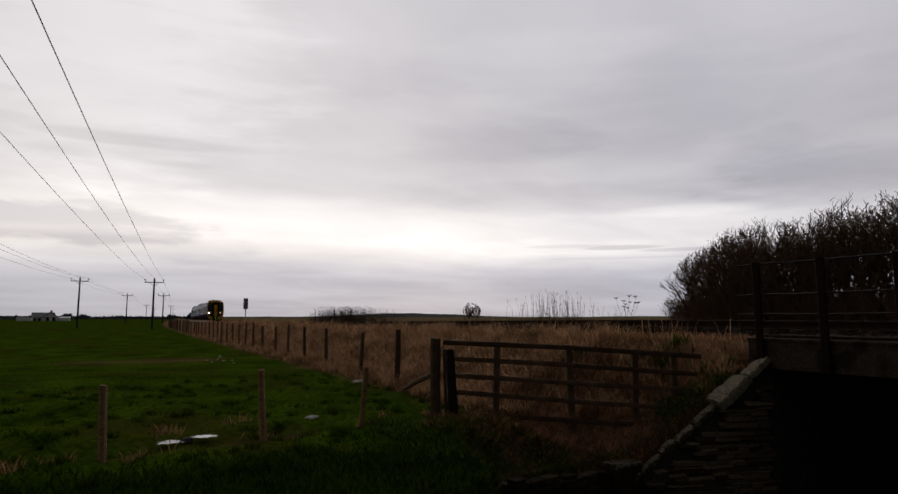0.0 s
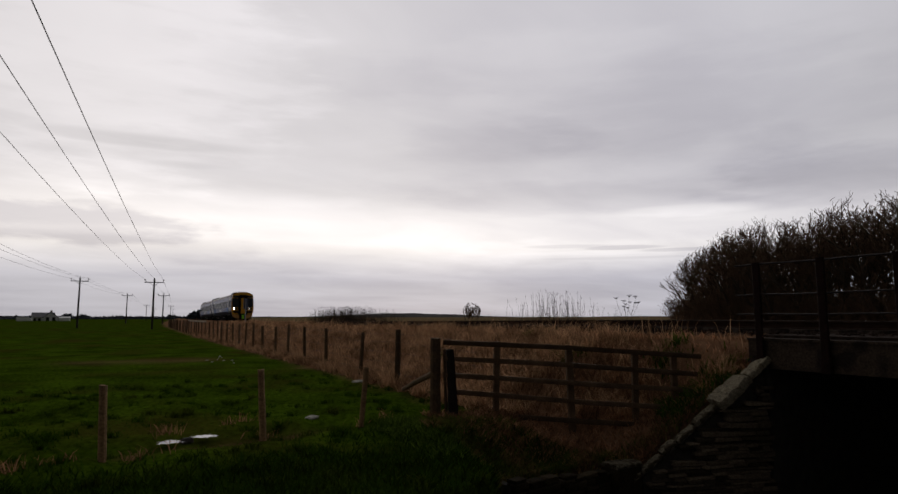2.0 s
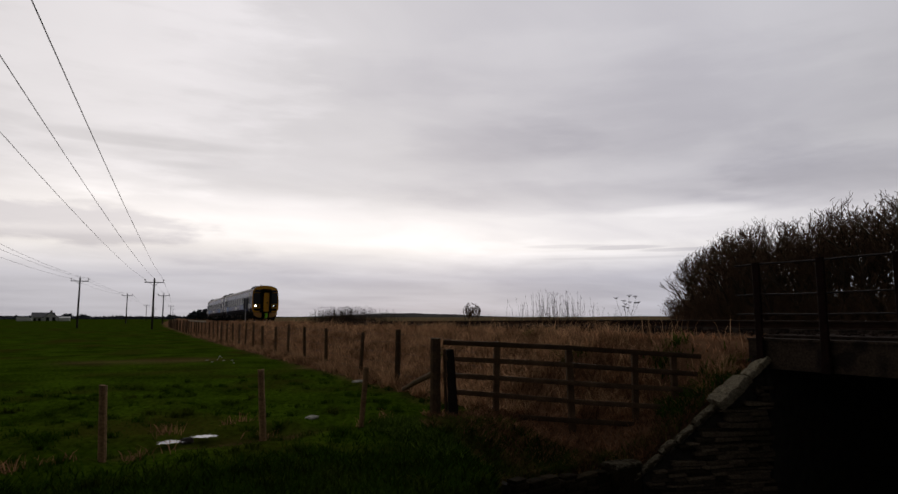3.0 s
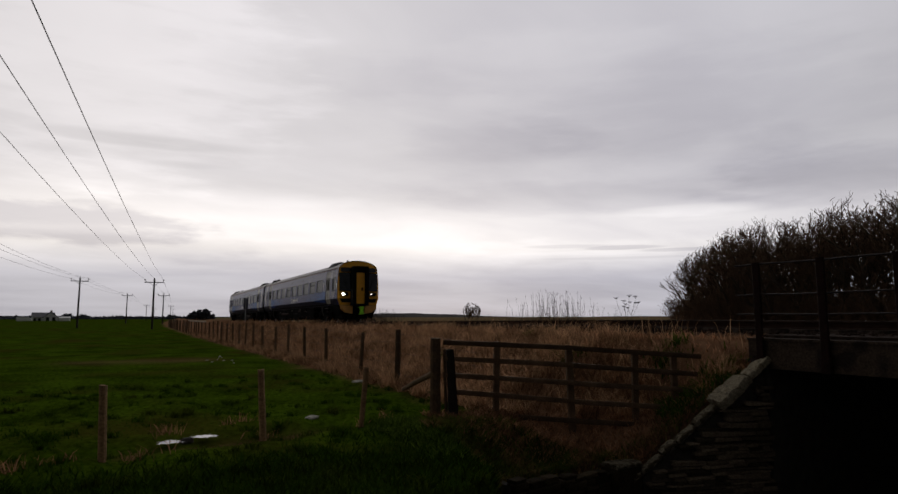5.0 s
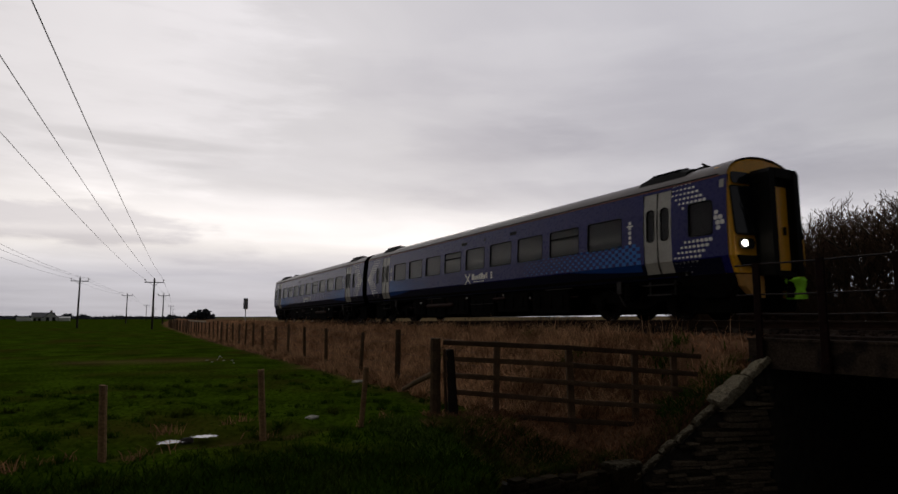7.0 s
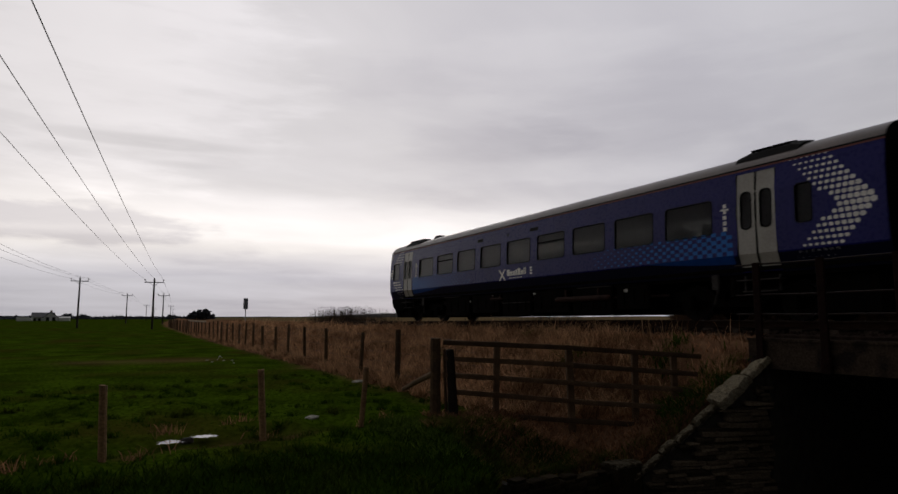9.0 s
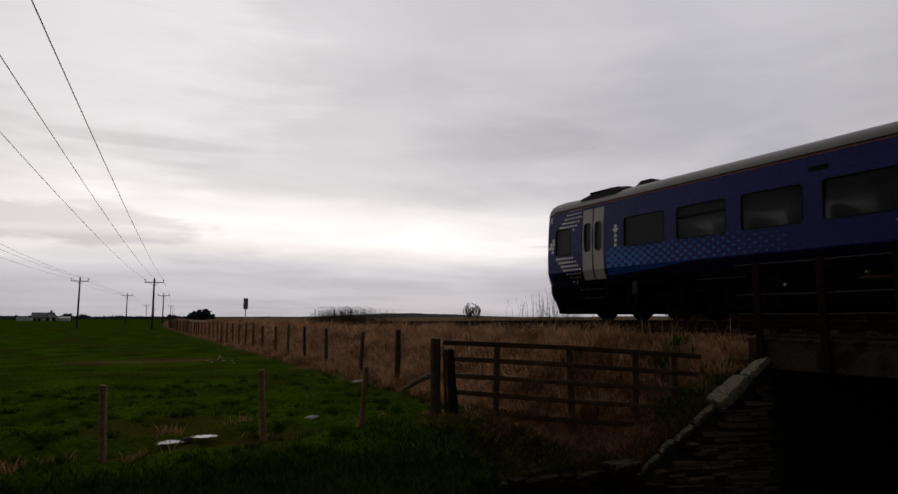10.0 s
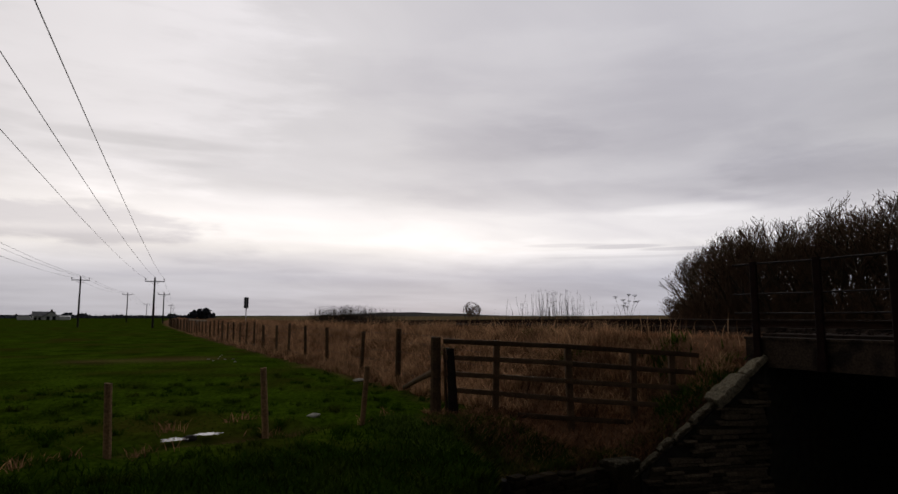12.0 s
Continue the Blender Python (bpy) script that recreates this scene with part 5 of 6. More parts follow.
def dots_chevron(m, s, tip, way, slant, width, far, skip=None):
    """Rows of white dots that make a big arrowhead pointing to the car's end, largest at its tip; way: +1 when it opens towards larger u."""
    pitch = 0.120
    for r in range(19):
        z = 1.115 + 0.119 * r
        off = abs(z - 2.22)
        e = max(0.0, 1 - off / 1.05)
        for k in range(int(width * (1.0 if off > 0.25 else 0.88) / pitch + 0.5)):
            q = off * slant + (k + 0.5) * pitch
            u = tip + way * q
            if q > far:
                continue
            if skip and skip[0] - 0.06 < u < skip[1] + 0.06 and WIN_LO - 0.06 < z < WIN_HI + 0.05:
                continue
            fade = 1.0 - 0.30 * k * pitch / width
            a, b = (0.036 + 0.023 * e) * fade, (0.022 + 0.034 * e) * fade
            side_patch(m, s, [(u - a, z - b * 0.5), (u - a * 0.55, z - b), (u + a * 0.55, z - b), (u + a, z - b * 0.5), (u + a, z + b * 0.5), (u + a * 0.55, z + b), (u - a * 0.55, z + b), (u - a, z + b * 0.5)], 0.004, 0.003)


def checker_band(m, s, u0, u1):
    """Bright blue lozenges that thin out along the lower body side."""
    way = 1 if u1 > u0 else -1
    n = int(abs(u1 - u0) / 0.13)
    for i in range(n):
        q = i / n
        u = u0 + (u1 - u0) * q + way * 0.09
        for r in range(6):
            if (i + r) % 2:
                continue
            z = 1.475 + r * 0.090
            k = 0.079 * (1 - 0.76 * q) * (1.0 if r < 4 else 0.88)
            side_patch(m, s, [(u - k, z - k * 0.66), (u + k, z - k * 0.66), (u + k, z + k * 0.66), (u - k, z + k * 0.66)], 0.004, 0.003)


def sill_strip(m, s, u0, u1):
    """Solid deep blue on the turned-under sill below the lozenges, running out to a point."""
    reach = 0.55 * (u1 - u0)
    cut = [u0 + reach * q for q in (0, 0.25, 0.5, 0.75, 1.0)]
    low = (1.225, 1.25, 1.29, 1.34, 1.40)
    for k in range(4):
        side_patch(m, s, [(cut[k], low[k]), (cut[k + 1], low[k + 1]), (cut[k + 1], 1.42), (cut[k], 1.42)], 0.006, 0.003)


def build_bogie(car, u, lit):
    bg = new("bogie")
    bg.parent = car
    bg.location = (X(u), 0, 0)
    for s in (-1, 1):
        m = Mesh()
        m.prism([(-1.75, s * 1.02, 0.62), (-1.6, s * 1.02, 0.72), (-0.7, s * 1.02, 0.72), (-0.5, s * 1.02, 0.50), (0.5, s * 1.02, 0.50), (0.7, s * 1.02, 0.72), (1.6, s * 1.02, 0.72), (1.75, s * 1.02, 0.62), (1.75, s * 1.02, 0.48),
                 (0.8, s * 1.02, 0.46), (0.5, s * 1.02, 0.30), (-0.5, s * 1.02, 0.30), (-0.8, s * 1.02, 0.46), (-1.75, s * 1.02, 0.48)], (0, -s * 0.14, 0))
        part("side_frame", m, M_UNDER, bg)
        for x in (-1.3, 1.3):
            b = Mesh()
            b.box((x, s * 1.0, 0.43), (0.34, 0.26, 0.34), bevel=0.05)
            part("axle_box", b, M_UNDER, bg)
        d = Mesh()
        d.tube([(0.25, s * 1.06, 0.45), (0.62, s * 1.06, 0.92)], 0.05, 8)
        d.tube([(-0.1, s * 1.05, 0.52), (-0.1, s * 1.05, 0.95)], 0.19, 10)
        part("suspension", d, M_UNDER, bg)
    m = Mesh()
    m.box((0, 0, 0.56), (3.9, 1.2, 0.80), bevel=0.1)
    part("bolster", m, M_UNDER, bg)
    sets = []
    for x in (-1.3, 1.3):
        w = new("wheelset", None)
        m = Mesh()
        m.tube([(0, -0.95, 0), (0, 0.95, 0)], 0.08, 8)
        for s in (-1, 1):
            prof = [(0.66, 0.46), (0.69, 0.46), (0.70, 0.425), (0.79, 0.42), (0.80, 0.36)]
            rings = [[(r * math.cos(2 * math.pi * k / 28), s * y, r * math.sin(2 * math.pi * k / 28)) for k in range(28)] for y, r in prof]
            m.loft(rings)
            for k in range(6):
                a = 2 * math.pi * k / 6
                m.box((0.22 * math.cos(a), s * 0.805, 0.22 * math.sin(a)), (0.08, 0.02, 0.04))
        bpy.data.objects.remove(w)
        w = part("wheelset", m, M_WHEEL, bg)
        w.data.materials.append(M_TREAD)
        for f in w.data.polygons:
            if 0.41 < math.hypot(f.center.x, f.center.z) and abs(f.center.y) > 0.70:
                f.material_index = 1
        w.location = (x, 0, 0.42)
        sets.append(w)
    return sets


def build_car(lit, label):
    car = thing("diesel_railcar", label, "train car", "cars of the train")
    # sides
    for s in (-1, 1):
        body = part("body_side", side_shell(s), M_BLUE, car, "navy blue painted body side")
        # shade of the turned-under sill, laid on as a darker navy band
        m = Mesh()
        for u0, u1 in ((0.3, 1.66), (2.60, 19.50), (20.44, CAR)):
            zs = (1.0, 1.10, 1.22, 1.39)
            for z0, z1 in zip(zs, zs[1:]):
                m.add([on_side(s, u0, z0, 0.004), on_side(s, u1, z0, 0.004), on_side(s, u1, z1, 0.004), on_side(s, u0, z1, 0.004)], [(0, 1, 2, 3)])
        part("sole_bar", m, M_SILL_SHADE, body, "body navy darkened along the turned-under sill for its shade")
        m = Mesh()
        m.loft([[(X(u), s * 1.242, 3.255), (X(u), s * 1.264, 3.255), (X(u), s * 1.264, 3.285), (X(u), s * 1.242, 3.285)] for u in (0.30, CAR)])
        part("cantrail_stripe", m, M_RED, body, "thin red stripe under the roof")
        m = Mesh()
        m.loft([[(X(u), s * 1.222, 3.287), (X(u), s * 1.268, 3.287), (X(u), s * 1.262, 3.322), (X(u), s * 1.218, 3.322)] for u in (0.34, CAR)])
        part("rain_gutter", m, M_BLACK, body, "dark rain gutter along the roof edge")
        m = Mesh()
        dots_chevron(m, s, 0.13, 1, 0.90, 0.80, 1.50, CAB_WINDOW)
        part("arrow_pattern", m, M_WHITE, body, "white dotted arrow pattern", kind="stuff")
        m = Mesh()
        dots_chevron(m, s, CAR - 0.14, -1, 0.84, 0.86, 1.86)
        part("arrow_pattern", m, M_WHITE, body, "white dotted arrow pattern", kind="stuff")
        m = Mesh()
        checker_band(m, s, 2.70, 7.9)
        checker_band(m, s, 19.40, 14.9)
        for u0, u1 in ((2.70, 7.9), (19.40, 14.9)):
            strip = Mesh()
            sill_strip(strip, s, u0, u1)
            part("sill_strip", strip, M_DEEPBLUE, body, "deep blue vinyl strip along the sill")
        part("checker_band", m, M_SKYBLUE, body, "bright blue chequered vinyl fading out", kind="stuff")
        # operator's mark as plain shapes, and a short upright strip of small print
        m = Mesh()
        for a, b in ((0, 1), (1, 0)):
            side_patch(m, s, [(mark_u(s, u), z) for u, z in ((9.92, 1.40 + 0.38 * a), (10.02, 1.40 + 0.38 * a), (10.38, 1.40 + 0.38 * b), (10.28, 1.40 + 0.38 * b))], 0.006, 0.004)
        u = 10.46
        for w, h in ((0.17, 0.22), (0.12, 0.15), (0.13, 0.15), (0.10, 0.19), (0.17, 0.22), (0.12, 0.15), (0.05, 0.21), (0.05, 0.22)):
            side_patch(m, s, [(mark_u(s, q), z) for q, z in ((u, 1.54), (u + w, 1.54), (u + w, 1.54 + h), (u, 1.54 + h))], 0.004, 0.003)
            u += w + 0.03
        for k in range(7):
            side_patch(m, s, [(mark_u(s, q), z) for q, z in ((10.6 + 0.11 * k, 1.45), (10.68 + 0.11 * k, 1.45), (10.68 + 0.11 * k, 1.475), (10.6 + 0.11 * k, 1.475))], 0.004, 0.003)
        for k in range(3):
            side_patch(m, s, [(mark_u(s, q), z) for q, z in ((11.80, 1.52 + 0.09 * k), (11.92, 1.52 + 0.09 * k), (11.92, 1.585 + 0.09 * k), (11.80, 1.585 + 0.09 * k))], 0.004, 0.003)
        part("operator_mark", m, M_WHITE, body, "plain white shapes of the operator's mark", kind="stuff")
        m = Mesh()
        for uc in (3.06, 19.22):
            for k in range(5):
                side_patch(m, s, [(uc - 0.045, 1.98 + 0.13 * k), (uc + 0.045, 1.98 + 0.13 * k), (uc + 0.045, 2.07 + 0.13 * k), (uc - 0.045, 2.07 + 0.13 * k)], 0.004, 0.003)
            side_patch(m, s, [(uc - 0.11, 2.44), (uc + 0.11, 2.44), (uc + 0.11, 2.48), (uc - 0.11, 2.48)], 0.005, 0.003)
        part("small_notices", m, M_WHITE, body, kind="stuff")
        for u, w in ((8.6, 0.20), (10.46, 0.05), (12.0, 0.22)):
            m = Mesh()
            side_patch(m, s, [(u - w, 2.93), (u + w, 2.93), (u + w, 3.04), (u - w, 3.04)], 0.006, 0.004)
            part("body_vent", m, M_BLACK, body, "small black vent below the roof")
        # windows
        for i, (a, b) in enumerate([CAB_WINDOW] + WINDOWS + [END_WINDOW]):
            m = Mesh()
            side_frame(m, s, a, b, WIN_LO, WIN_HI, 0.07, 0.024, 0.006)
            w = part("window", m, M_BLACK, car, "rounded black window gasket")
            g = Mesh()
            ring = rounded(a - 0.01, b + 0.01, WIN_LO - 0.01, WIN_HI + 0.01, 0.05)
            side_patch(g, s, ring, -0.030, 0.008)
            part("pane", g, M_GLASS, w, "tinted window glass")
            if i in (2, 6):
                t = Mesh()
                side_patch(t, s, [(a, 2.46), (b, 2.46), (b, 2.51), (a, 2.51)], 0.004, 0.03)
                part("transom_bar", t, M_BLACK, w)
        # doors
        for i, (a, b) in enumerate(DOORS):
            m = Mesh()
            zs = [DOOR_LO, 1.22, 1.42, 1.97, 2.36, 2.76, DOOR_HI]
            wa, wb = a + 0.10, b - 0.10
            for u0, u1 in ((a, wa), (wa, wb), (wb, b)):
                for z0, z1 in zip(zs, zs[1:]):
                    if u0 == wa and 1.97 <= z0 and z1 <= 2.76:
                        continue
                    m.add([on_side(s, u0, z0, -0.012), on_side(s, u1, z0, -0.012), on_side(s, u1, z1, -0.012), on_side(s, u0, z1, -0.012)], [(0, 1, 2, 3)])
            d = part("door", m, M_DOOR, car, "pale grey sliding plug door leaf")
            m = Mesh()
            side_frame(m, s, wa + 0.005, wb - 0.005, 1.97, 2.76, 0.10, 0.025, -0.004, 5)
            part("window_gasket", m, M_BLACK, d)
            m = Mesh()
            side_patch(m, s, rounded(wa - 0.01, wb + 0.01, 1.96, 2.77, 0.06), -0.03, 0.008)
            part("pane", m, M_GLASS, d)
        for u in (2.13, 19.97):
            m = Mesh()
            side_patch(m, s, [(u - 0.022, z) for z in (DOOR_LO, 1.22, 1.42, 2.36, DOOR_HI)] + [(u + 0.022, z) for z in (DOOR_HI, 2.36, 1.42, 1.22, DOOR_LO)], -0.002, 0.02)
            for e in (u - 0.462, u + 0.462):
                side_patch(m, s, [(e - 0.010, z) for z in (DOOR_LO, 1.22, 1.42, 2.36, DOOR_HI)] + [(e + 0.010, z) for z in (DOOR_HI, 2.36, 1.42, 1.22, DOOR_LO)], 0.004, 0.02)
            part("door_seal", m, M_BLACK, car)
            m = Mesh()
            m.box((X(u), s * 1.30, 0.86), (1.0, 0.18, 0.03))
            m.box((X(u), s * 1.26, 0.62), (0.8, 0.16, 0.03))
            m.box((X(u) - 0.4, s * 1.22, 0.78), (0.04, 0.04, 0.36))
            m.box((X(u) + 0.4, s * 1.22, 0.78), (0.04, 0.04, 0.36))
            part("footstep", m, M_DULL, car, "worn steel door steps")
    # roof with its domed cab end
    m = Mesh()
    m.loft([roof_ring(u, d, n) for u, d, n in ((0.10, -0.02, 1.008), (0.24, -0.025, 1.010), (0.40, -0.02, 1.006), (0.60, -0.015, 1.004), (1.0, 0.0, 1.0), (1.6, 0, 1), (8.0, 0, 1), (15.0, 0, 1), (CAR, 0, 1))], closed=False, cap=False)
    roof = part("roof", m, M_ROOF, car, "grime-streaked grey roof", smooth=True)
    for a, b in ((1.38, 2.90), (19.40, 20.85)):
        for s in (-1, 1):
            m = Mesh()
            prof = ((1.10, 3.50, 0.0), (1.02, 3.60, 0.05), (0.84, 3.68, 0.07), (0.52, 3.76, 0.05), (0.46, 3.72, 0.0))
            m.loft([[(X(u), s * y, z + k * hh) for y, z, hh in prof] for u, k in ((a, 0.1), (a + 0.30, 1.0), (b - 0.20, 1.0), (b, 0.1))])
            pod = part("roof_pod", m, M_BLACK, car, "black ribbed roof ventilator pod")
            for k in range(7):
                rib = Mesh()
                rib.box((X(a + 0.34 + 0.13 * k), s * 0.78, 3.765), (0.045, 0.42, 0.05), Matrix.Rotation(-s * 0.24, 3, "X"))
                part("rib", rib, M_BLACK, pod)
    if not lit:
        m = Mesh()
        m.loft([[(X(u), y, z) for y, z in ((-0.45, 3.76), (-0.38, 3.76 + h), (0.38, 3.76 + h), (0.45, 3.76))] for u, h in ((2.98, 0.04), (3.12, 0.13), (3.5, 0.13), (3.64, 0.04))])
        part("roof_hatch", m, M_BLACK, roof, "black raised roof hatch")
    m = Mesh()
    m.tube([(X(1.46), -0.25, 3.78), (X(1.46), -0.25, 3.88), (X(1.56), -0.25, 3.95)], [0.06, 0.04, 0.02], 6)
    m.box((X(1.50), -0.25, 3.83), (0.30, 0.09, 0.06))
    part("aerial", m, M_BLACK, roof)
    # saloon
    m = Mesh()
    m.box((X(CAR / 2 + 0.6), 0, 1.10), (CAR - 1.3, 2.5, 0.08))
    part("floor", m, M_UNDER, car)
    m = Mesh()
    m.box((X(CAR / 2 + 0.6), 0, 3.18), (CAR - 1.3, 2.4, 0.04))
    part("saloon_ceiling", m, M_INSIDE, car)
    for u, thick, wide in ((1.35, 0.06, 2.5), (CAR - 0.08, 0.10, 2.44), (2.85, 0.05, 1.6), (19.2, 0.05, 1.6)):
        m = Mesh()
        m.box((X(u), 0, 2.1), (thick, wide, 2.1))
        part("bulkhead", m, M_INSIDE, car)
    sm, cm = Mesh(), Mesh()
    for k in range(18):
        u = 3.5 + k * 0.884
        for s in (-1, 1):
            sm.box((X(u), s * 0.80, 1.70), (0.16, 0.86, 1.06), bevel=0.05)
            sm.box((X(u) + (0.24 if k % 2 else -0.24), s * 0.80, 1.42), (0.42, 0.86, 0.16), bevel=0.05)
            for q in (0.58, 1.02):
                if (k * 7 + int(q * 10)) % 5 == 0:
                    cm.box((X(u), s * q, 2.14), (0.19, 0.34, 0.20), bevel=0.03)
    part("seat", sm, M_SEAT, car, "dark blue seat rows")
    part("headrest_cover", cm, M_COVER, car, "white headrest covers")
    # inner end wall and gangway bellows
    m = Mesh()
    ring = [(-w, z) for w, z in SIDE] + [(-w, z) for w, z in ROOF[1:]] + [(w, z) for w, z in ROOF[-2:0:-1]] + [(w, z) for w, z in SIDE[::-1]]
    m.prism([(X(CAR) + 0.03, y, z) for y, z in ring], (-0.03, 0, 0))
    part("end_wall", m, M_UNDER, car)
    m = Mesh()
    for k in range(5):
        e = 0.05 if k % 2 else 0.0
        m.box((X(CAR) - 0.03 - 0.06 * k, 0, 2.25), (0.055, 1.30 - e, 2.35 - e), bevel=0.02)
    part("gangway_bellows", m, M_BLACK, car)
    # cab front
    m = Mesh()
    f = [(-1.20, 1.03), (-1.335, 1.42), (-1.335, 1.98), (-1.31, 2.70), (-1.245, 3.26), (-1.10, 3.51), (-0.85, 3.64), (-0.45, 3.74), (0, 3.77), (0.45, 3.74), (0.85, 3.64), (1.10, 3.51), (1.245, 3.26), (1.31, 2.70), (1.335, 1.98), (1.335, 1.42), (1.20, 1.03)]
    def cab_ring(push, k, drop=0.0):
        return [(X(0.0) - push + 0.10 * (1 - (y / 1.35) ** 2) + (-0.13 * max(0, (z - 1.9)) / 1.5), y * k, z - drop * max(0, z - 3.0)) for y, z in f]
    m.loft([cab_ring(0.40, 1.003), cab_ring(0.15, 0.998, 0.02), cab_ring(0.04, 0.985, 0.05), cab_ring(0.0, 0.95, 0.08)])
    front = part("cab_front", m, M_YELLOW, car, "yellow painted cab front")

    def fx(z, y=0.0):
        return X(0.0) + 0.10 * (1 - (y / 1.35) ** 2) - 0.13 * max(0, (z - 1.9)) / 1.5

    def face_patch(pts, out, deep=0.02):
        q = Mesh()
        q.prism([(fx(z, y) + out, y, z) for y, z in pts], (-deep, 0, 0))
        return q

    for s in (-1, 1):
        w = part("cab_window", face_patch([(s * y, z) for y, z in rounded(0.50, 1.235, 1.88, 3.02, 0.07)], 0.012), M_BLACK, car, "black windscreen surround")
        part("pane", face_patch([(s * y, z) for y, z in rounded(0.54, 1.22, 1.91, 2.99, 0.05)], 0.018), M_CABGLASS, w, "dark windscreen glass")
        part("route_box", face_patch([(s * y, z) for y, z in rounded(0.54, 1.15, 3.07, 3.34, 0.08)], 0.016), M_CABGLASS, car, "dark glazed panel above the windscreen")
        b = Mesh()
        b.tube([(fx(2.0, 0.8) + 0.05, s * 0.70, 1.96), (fx(2.6, 0.8) + 0.05, s * 0.95, 2.62)], 0.012, 5)
        part("wiper", b, M_BLACK, car)
        h = part("lamp_housing", face_patch([(s * y, z) for y, z in rounded(0.68, 1.14, 1.57, 1.80, 0.10)], 0.016), M_BLACK, car, "black lamp cluster")
        lamps = (((1.00, 0.076, M_LAMP),) if s < 0 else ((0.80, 0.05, M_LAMP_SMALL),)) if lit else ((0.96, 0.10, M_LAMP_OFF),)
        for y, r, mat in lamps:
            l = Mesh()
            x0 = fx(1.68, y) + 0.018
            l.loft([[(x0 + d, s * y + rr * math.cos(2 * math.pi * k / 20), 1.685 + rr * math.sin(2 * math.pi * k / 20)) for k in range(20)] for d, rr in ((0, r), (0.02, r * 0.95), (0.035, r * 0.6))])
            part("headlamp" if r > 0.06 else "marker_lamp", l, mat, h, "bright warm white lit lamp" if lit else "unlit lamp")
        part("lower_grille", face_patch([(s * y, z) for y, z in ((0.52, 1.18), (1.08, 1.18), (1.22, 1.42), (0.52, 1.42))], 0.014), M_BLACK, car, "black recess below the lamps")
        v = Mesh()
        v.loft([[(X(0.0) - 0.05 - p, s * y * k, z) for y, z in ((0.42, 0.48), (0.90, 0.56), (1.14, 0.74), (1.22, 1.00), (0.42, 1.00))] for p, k in ((0.02, 0.985), (-0.04, 0.97), (-0.10, 0.90))])
        part("front_valance", v, M_VALANCE, car, "faded orange-yellow lower valance")
        # gangway pillars
        g = Mesh()
        g.loft([[(X(0) + dx, s * y, z) for y, z in ((0.34, 0.98), (0.53, 0.98), (0.53, 3.30), (0.46, 3.40), (0.34, 3.40))] for dx in (-0.15, 0.36, 0.43)])
        part("gangway_pillar", g, M_BLACK, car, "black rubber gangway side buffer")
    g = Mesh()
    g.box((X(0) + 0.12, 0, 3.30), (0.60, 0.70, 0.22), bevel=0.05)
    part("gangway_head", g, M_BLACK, car)
    g = Mesh()
    g.box((X(0) + 0.12, 0, 1.00), (0.56, 0.70, 0.10), bevel=0.05)
    part("gangway_sill", g, M_BLACK, car)
    g = Mesh()
    g.prism([(X(0) + 0.24, y, z) for y, z in rounded(-0.34, 0.34, 1.05, 3.20, 0.02)], (-0.05, 0, 0))
    d = part("gangway_door", g, M_BLACK, car, "gangway end door")
    g = Mesh()
    g.prism([(X(0) + 0.255, y, z) for y, z in rounded(-0.22, 0.30, 1.10, 3.02, 0.03)], (-0.02, 0, 0))
    part("door_panel", g, M_YELLOW, d, "yellow door panel")
    g = Mesh()
    g.box((X(0) + 0.27, 0.14, 2.0), (0.04, 0.10, 0.18), bevel=0.01)
    part("door_latch", g, M_BLACK, d)
    g = Mesh()
    g.tube([(X(0) - 0.3, 0, 0.78), (X(0) + 0.46, 0, 0.78)], 0.14, 10)
    g.box((X(0) + 0.50, 0, 0.78), (0.20, 0.34, 0.30), bevel=0.05)
    g.box((X(0) + 0.50, 0, 0.56), (0.16, 0.42, 0.16), bevel=0.03)
    part("coupler", g, M_UNDER, car, "black automatic coupler")
    if lit:
        g = Mesh()
        rng = random.Random(4)
        g.loft([[(X(0) + 0.56 + dx * 0.16 + rng.uniform(-0.02, 0.02), w * yy + 0.04 * rng.uniform(-1, 1), z) for dx, yy in ((-1, -1), (0.2, -1.1), (1, -0.6), (1, 0.6), (0.2, 1.0), (-1, 1))] for z, w in ((0.44, 0.10), (0.55, 0.14), (0.64, 0.11), (0.76, 0.14), (0.86, 0.17), (0.92, 0.13))])
        part("coupler_cover", g, M_HIVIS, car, "fluorescent lime green cloth cover on the coupler")
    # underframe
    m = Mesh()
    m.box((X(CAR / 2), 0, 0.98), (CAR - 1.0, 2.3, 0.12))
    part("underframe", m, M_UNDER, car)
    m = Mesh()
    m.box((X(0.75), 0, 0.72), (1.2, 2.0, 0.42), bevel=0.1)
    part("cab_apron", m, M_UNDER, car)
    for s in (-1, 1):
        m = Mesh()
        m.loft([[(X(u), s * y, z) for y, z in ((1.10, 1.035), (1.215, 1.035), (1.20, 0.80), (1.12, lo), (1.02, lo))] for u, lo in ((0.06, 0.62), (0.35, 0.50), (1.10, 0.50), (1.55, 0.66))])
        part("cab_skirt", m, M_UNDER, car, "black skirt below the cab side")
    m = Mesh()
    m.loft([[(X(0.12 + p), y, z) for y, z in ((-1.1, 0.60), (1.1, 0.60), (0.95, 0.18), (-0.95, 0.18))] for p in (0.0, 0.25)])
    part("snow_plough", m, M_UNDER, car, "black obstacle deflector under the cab")
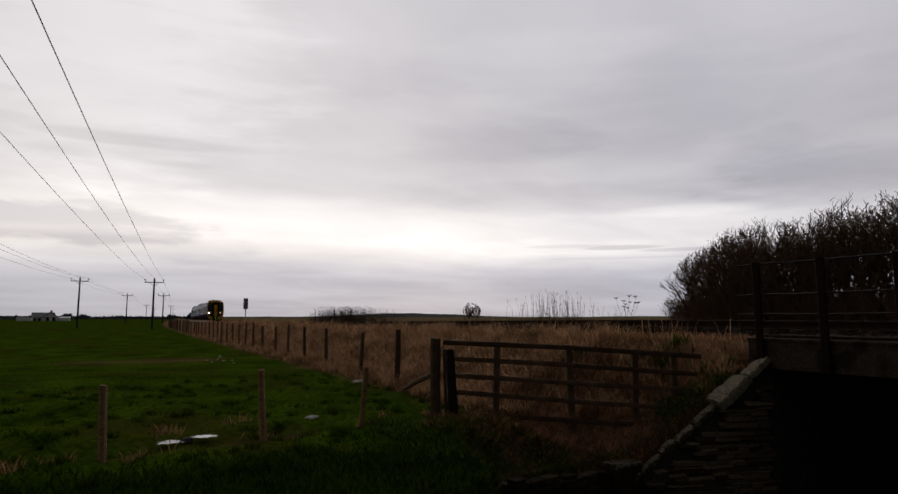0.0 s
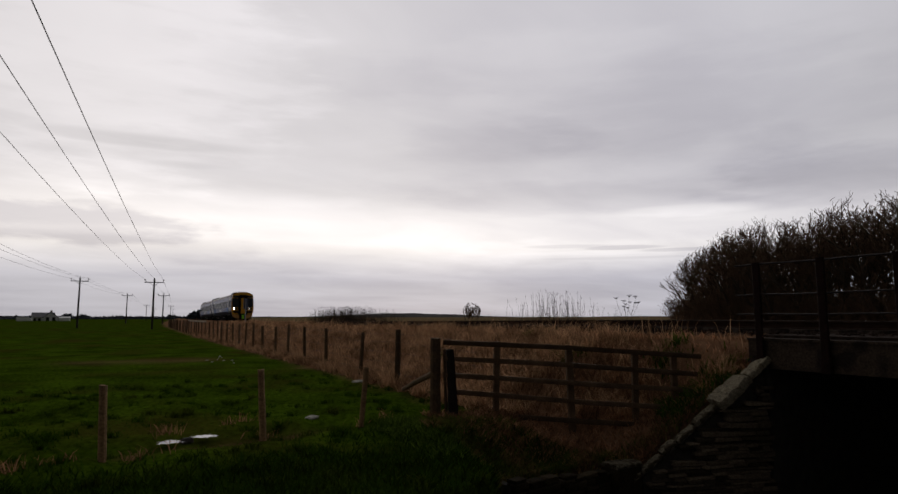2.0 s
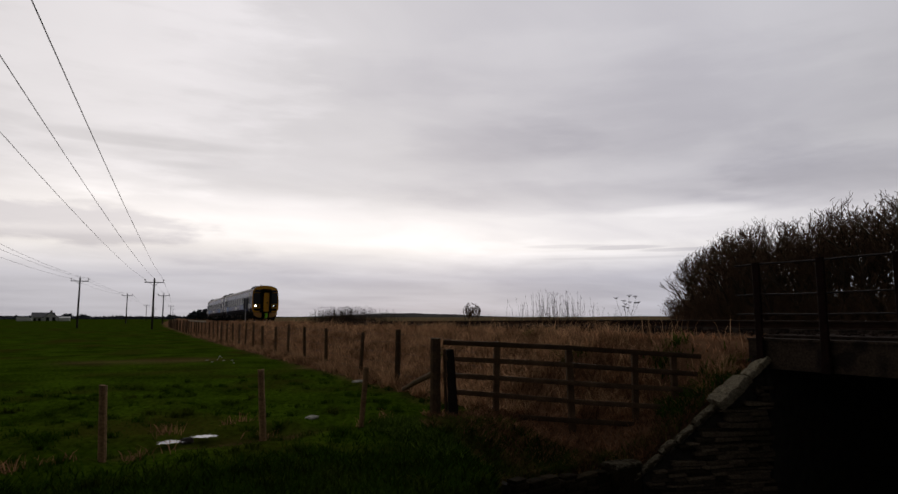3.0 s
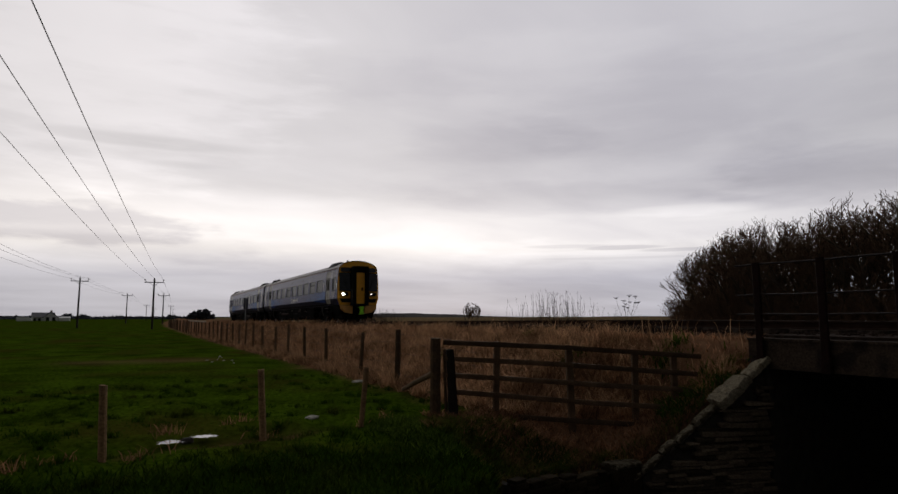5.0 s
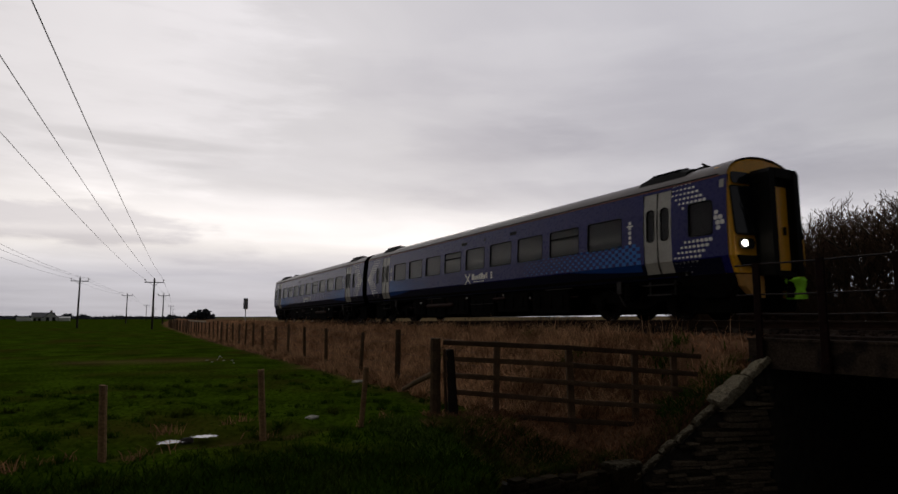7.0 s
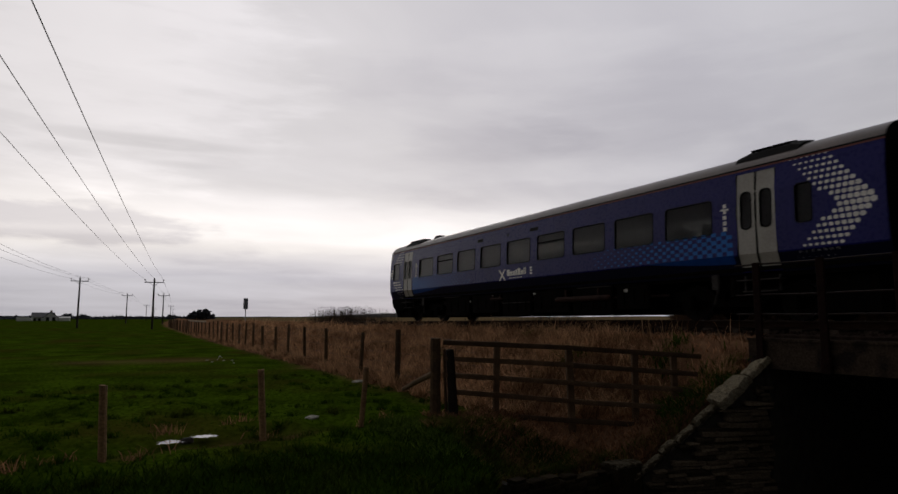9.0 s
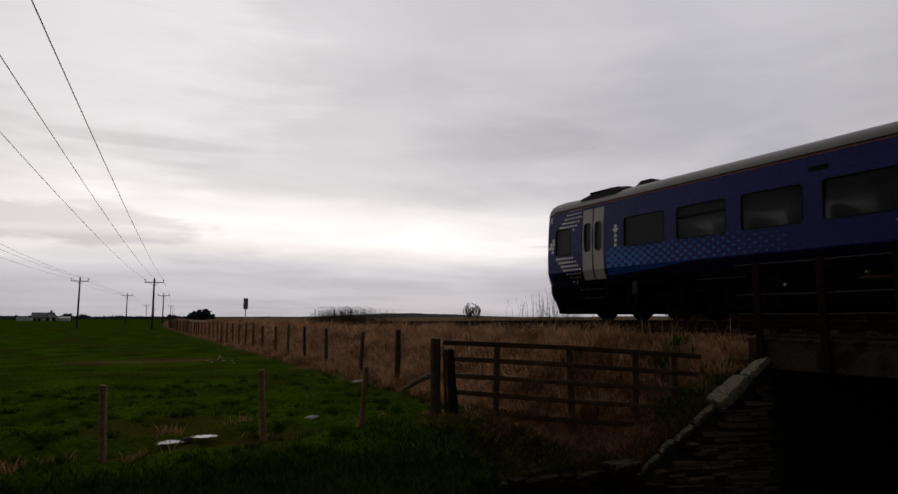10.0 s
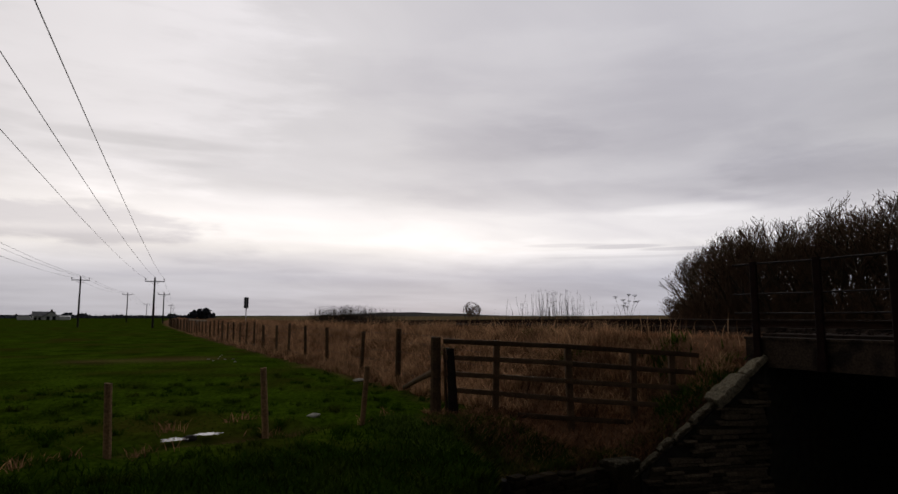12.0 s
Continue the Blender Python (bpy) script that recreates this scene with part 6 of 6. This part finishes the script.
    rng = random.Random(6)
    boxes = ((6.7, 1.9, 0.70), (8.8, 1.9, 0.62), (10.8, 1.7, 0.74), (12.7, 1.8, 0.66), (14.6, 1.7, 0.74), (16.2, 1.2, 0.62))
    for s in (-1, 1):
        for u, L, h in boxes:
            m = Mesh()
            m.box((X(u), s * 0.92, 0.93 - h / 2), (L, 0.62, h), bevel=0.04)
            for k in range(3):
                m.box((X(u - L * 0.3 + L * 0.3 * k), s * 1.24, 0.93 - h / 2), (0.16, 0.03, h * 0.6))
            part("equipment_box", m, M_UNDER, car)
        m = Mesh()
        m.tube([(X(5.4), s * 1.15, 0.70), (X(17.4), s * 1.15, 0.62)], 0.035, 6)
        part("pipe", m, M_RUST, car)
        for u0, u1, z, r in ((13.0, 15.4, 0.64, 0.085), (9.2, 10.0, 0.78, 0.05)):
            m = Mesh()
            m.tube([(X(u0), s * 1.245, z), (X(u0 + 0.08), s * 1.245, z), (X(u1 - 0.08), s * 1.245, z), (X(u1), s * 1.245, z)], [r * 0.6, r, r, r * 0.6], 10)
            for q in (0.2, 0.8):
                uu = u0 + (u1 - u0) * q
                m.box((X(uu), s * 1.245, (z + 0.94) / 2), (0.05, 0.04, 0.94 - z))
            part("exhaust_pipe", m, M_PIPE, car, "brown rusted exhaust pipe under the sill")
        for u, z, w, h in ((7.75, 0.74, 0.05, 0.05), (9.35, 0.90, 0.08, 0.04), (11.9, 0.88, 0.10, 0.045), (16.0, 0.80, 0.14, 0.06)):
            m = Mesh()
            m.box((X(u), s * 1.255, z), (w, 0.012, h))
            m.box((X(u), s * 1.235, z), (w * 0.6, 0.03, h * 1.4))
            part("data_plate", m, M_DOOR, car, "small pale plate on the underframe")
        for u0, u1, z in ((5.6, 6.9, 0.955), (10.0, 11.6, 0.62), (14.0, 15.4, 0.955)):
            m = Mesh()
            m.box((X((u0 + u1) / 2), s * 1.22, z), (u1 - u0, 0.08, 0.025))
            part("ledge", m, M_DULL, car, "thin worn steel ledge")
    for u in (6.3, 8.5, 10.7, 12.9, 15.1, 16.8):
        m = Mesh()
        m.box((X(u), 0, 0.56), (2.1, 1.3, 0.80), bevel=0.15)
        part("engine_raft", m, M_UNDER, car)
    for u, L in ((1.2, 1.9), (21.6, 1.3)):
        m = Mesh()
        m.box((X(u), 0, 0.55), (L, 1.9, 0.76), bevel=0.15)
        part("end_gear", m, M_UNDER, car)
    for s in (-1, 1):
        m = Mesh()
        side_patch(m, s, [(0.17, 2.98), (0.29, 2.98), (0.29, 3.17), (0.17, 3.17)], 0.008, 0.006)
        part("corner_marker", m, M_DOOR, car)
        for u in (3.62, 18.82):
            m = Mesh()
            m.box((X(u), s * 1.24, 0.86), (0.20, 0.05, 0.34), bevel=0.02)
            m.tube([(X(u) - 0.05, s * 1.22, 0.70), (X(u) + 0.12, s * 1.16, 0.36)], 0.03, 6)
            part("bracket", m, M_DULL, car, "dull grey steel bracket")
    sets = build_bogie(car, 3.28, lit) + build_bogie(car, 3.28 + 15.9, lit)
    return car, sets


LEAD, LEAD_SETS = build_car(True, "navy blue diesel railcar with yellow lit cab front")
TRAIL, TRAIL_SETS = build_car(False, "navy blue diesel railcar trailing with its cab at the rear")


# ---- movement ----
FRONT, SPEED, EASE = -15.629, 13.658, -0.1590      # place of the leading end at 6.5 s, metres a second, slowing


def head_x(t):
    return FRONT + SPEED * (t - 6.5) + EASE * (t - 6.5) ** 2


def car_pose(centre, turn):
    a, b = centre - 8.0, centre + 8.0
    ya, yb, za, zb = track_y(a), track_y(b), rail_z(a), rail_z(b)
    climb = math.degrees(math.atan2(zb - za, b - a))
    return pose(centre, (ya + yb) / 2, (za + zb) / 2, 0, -climb if turn == 0 else climb, math.degrees(math.atan2(yb - ya, b - a)) + turn)


def motions():
    times = [i * 0.25 for i in range(49)]
    walk(LEAD, [(t, car_pose(head_x(t) - CAR / 2, 0)) for t in times])
    walk(TRAIL, [(t, car_pose(head_x(t) - CAR - GAP - CAR / 2, 180)) for t in times])
    fine = [i / 30 for i in range(361)]
    start = head_x(0.0)
    for sets, way in ((LEAD_SETS, 1), (TRAIL_SETS, -1)):
        for w in sets:
            x, y, z = w.location
            walk(w, [(t, pose(x, y, z, 0, way * math.degrees((head_x(t) - start) / 0.42) % 360.0, 0)) for t in fine])


motions()
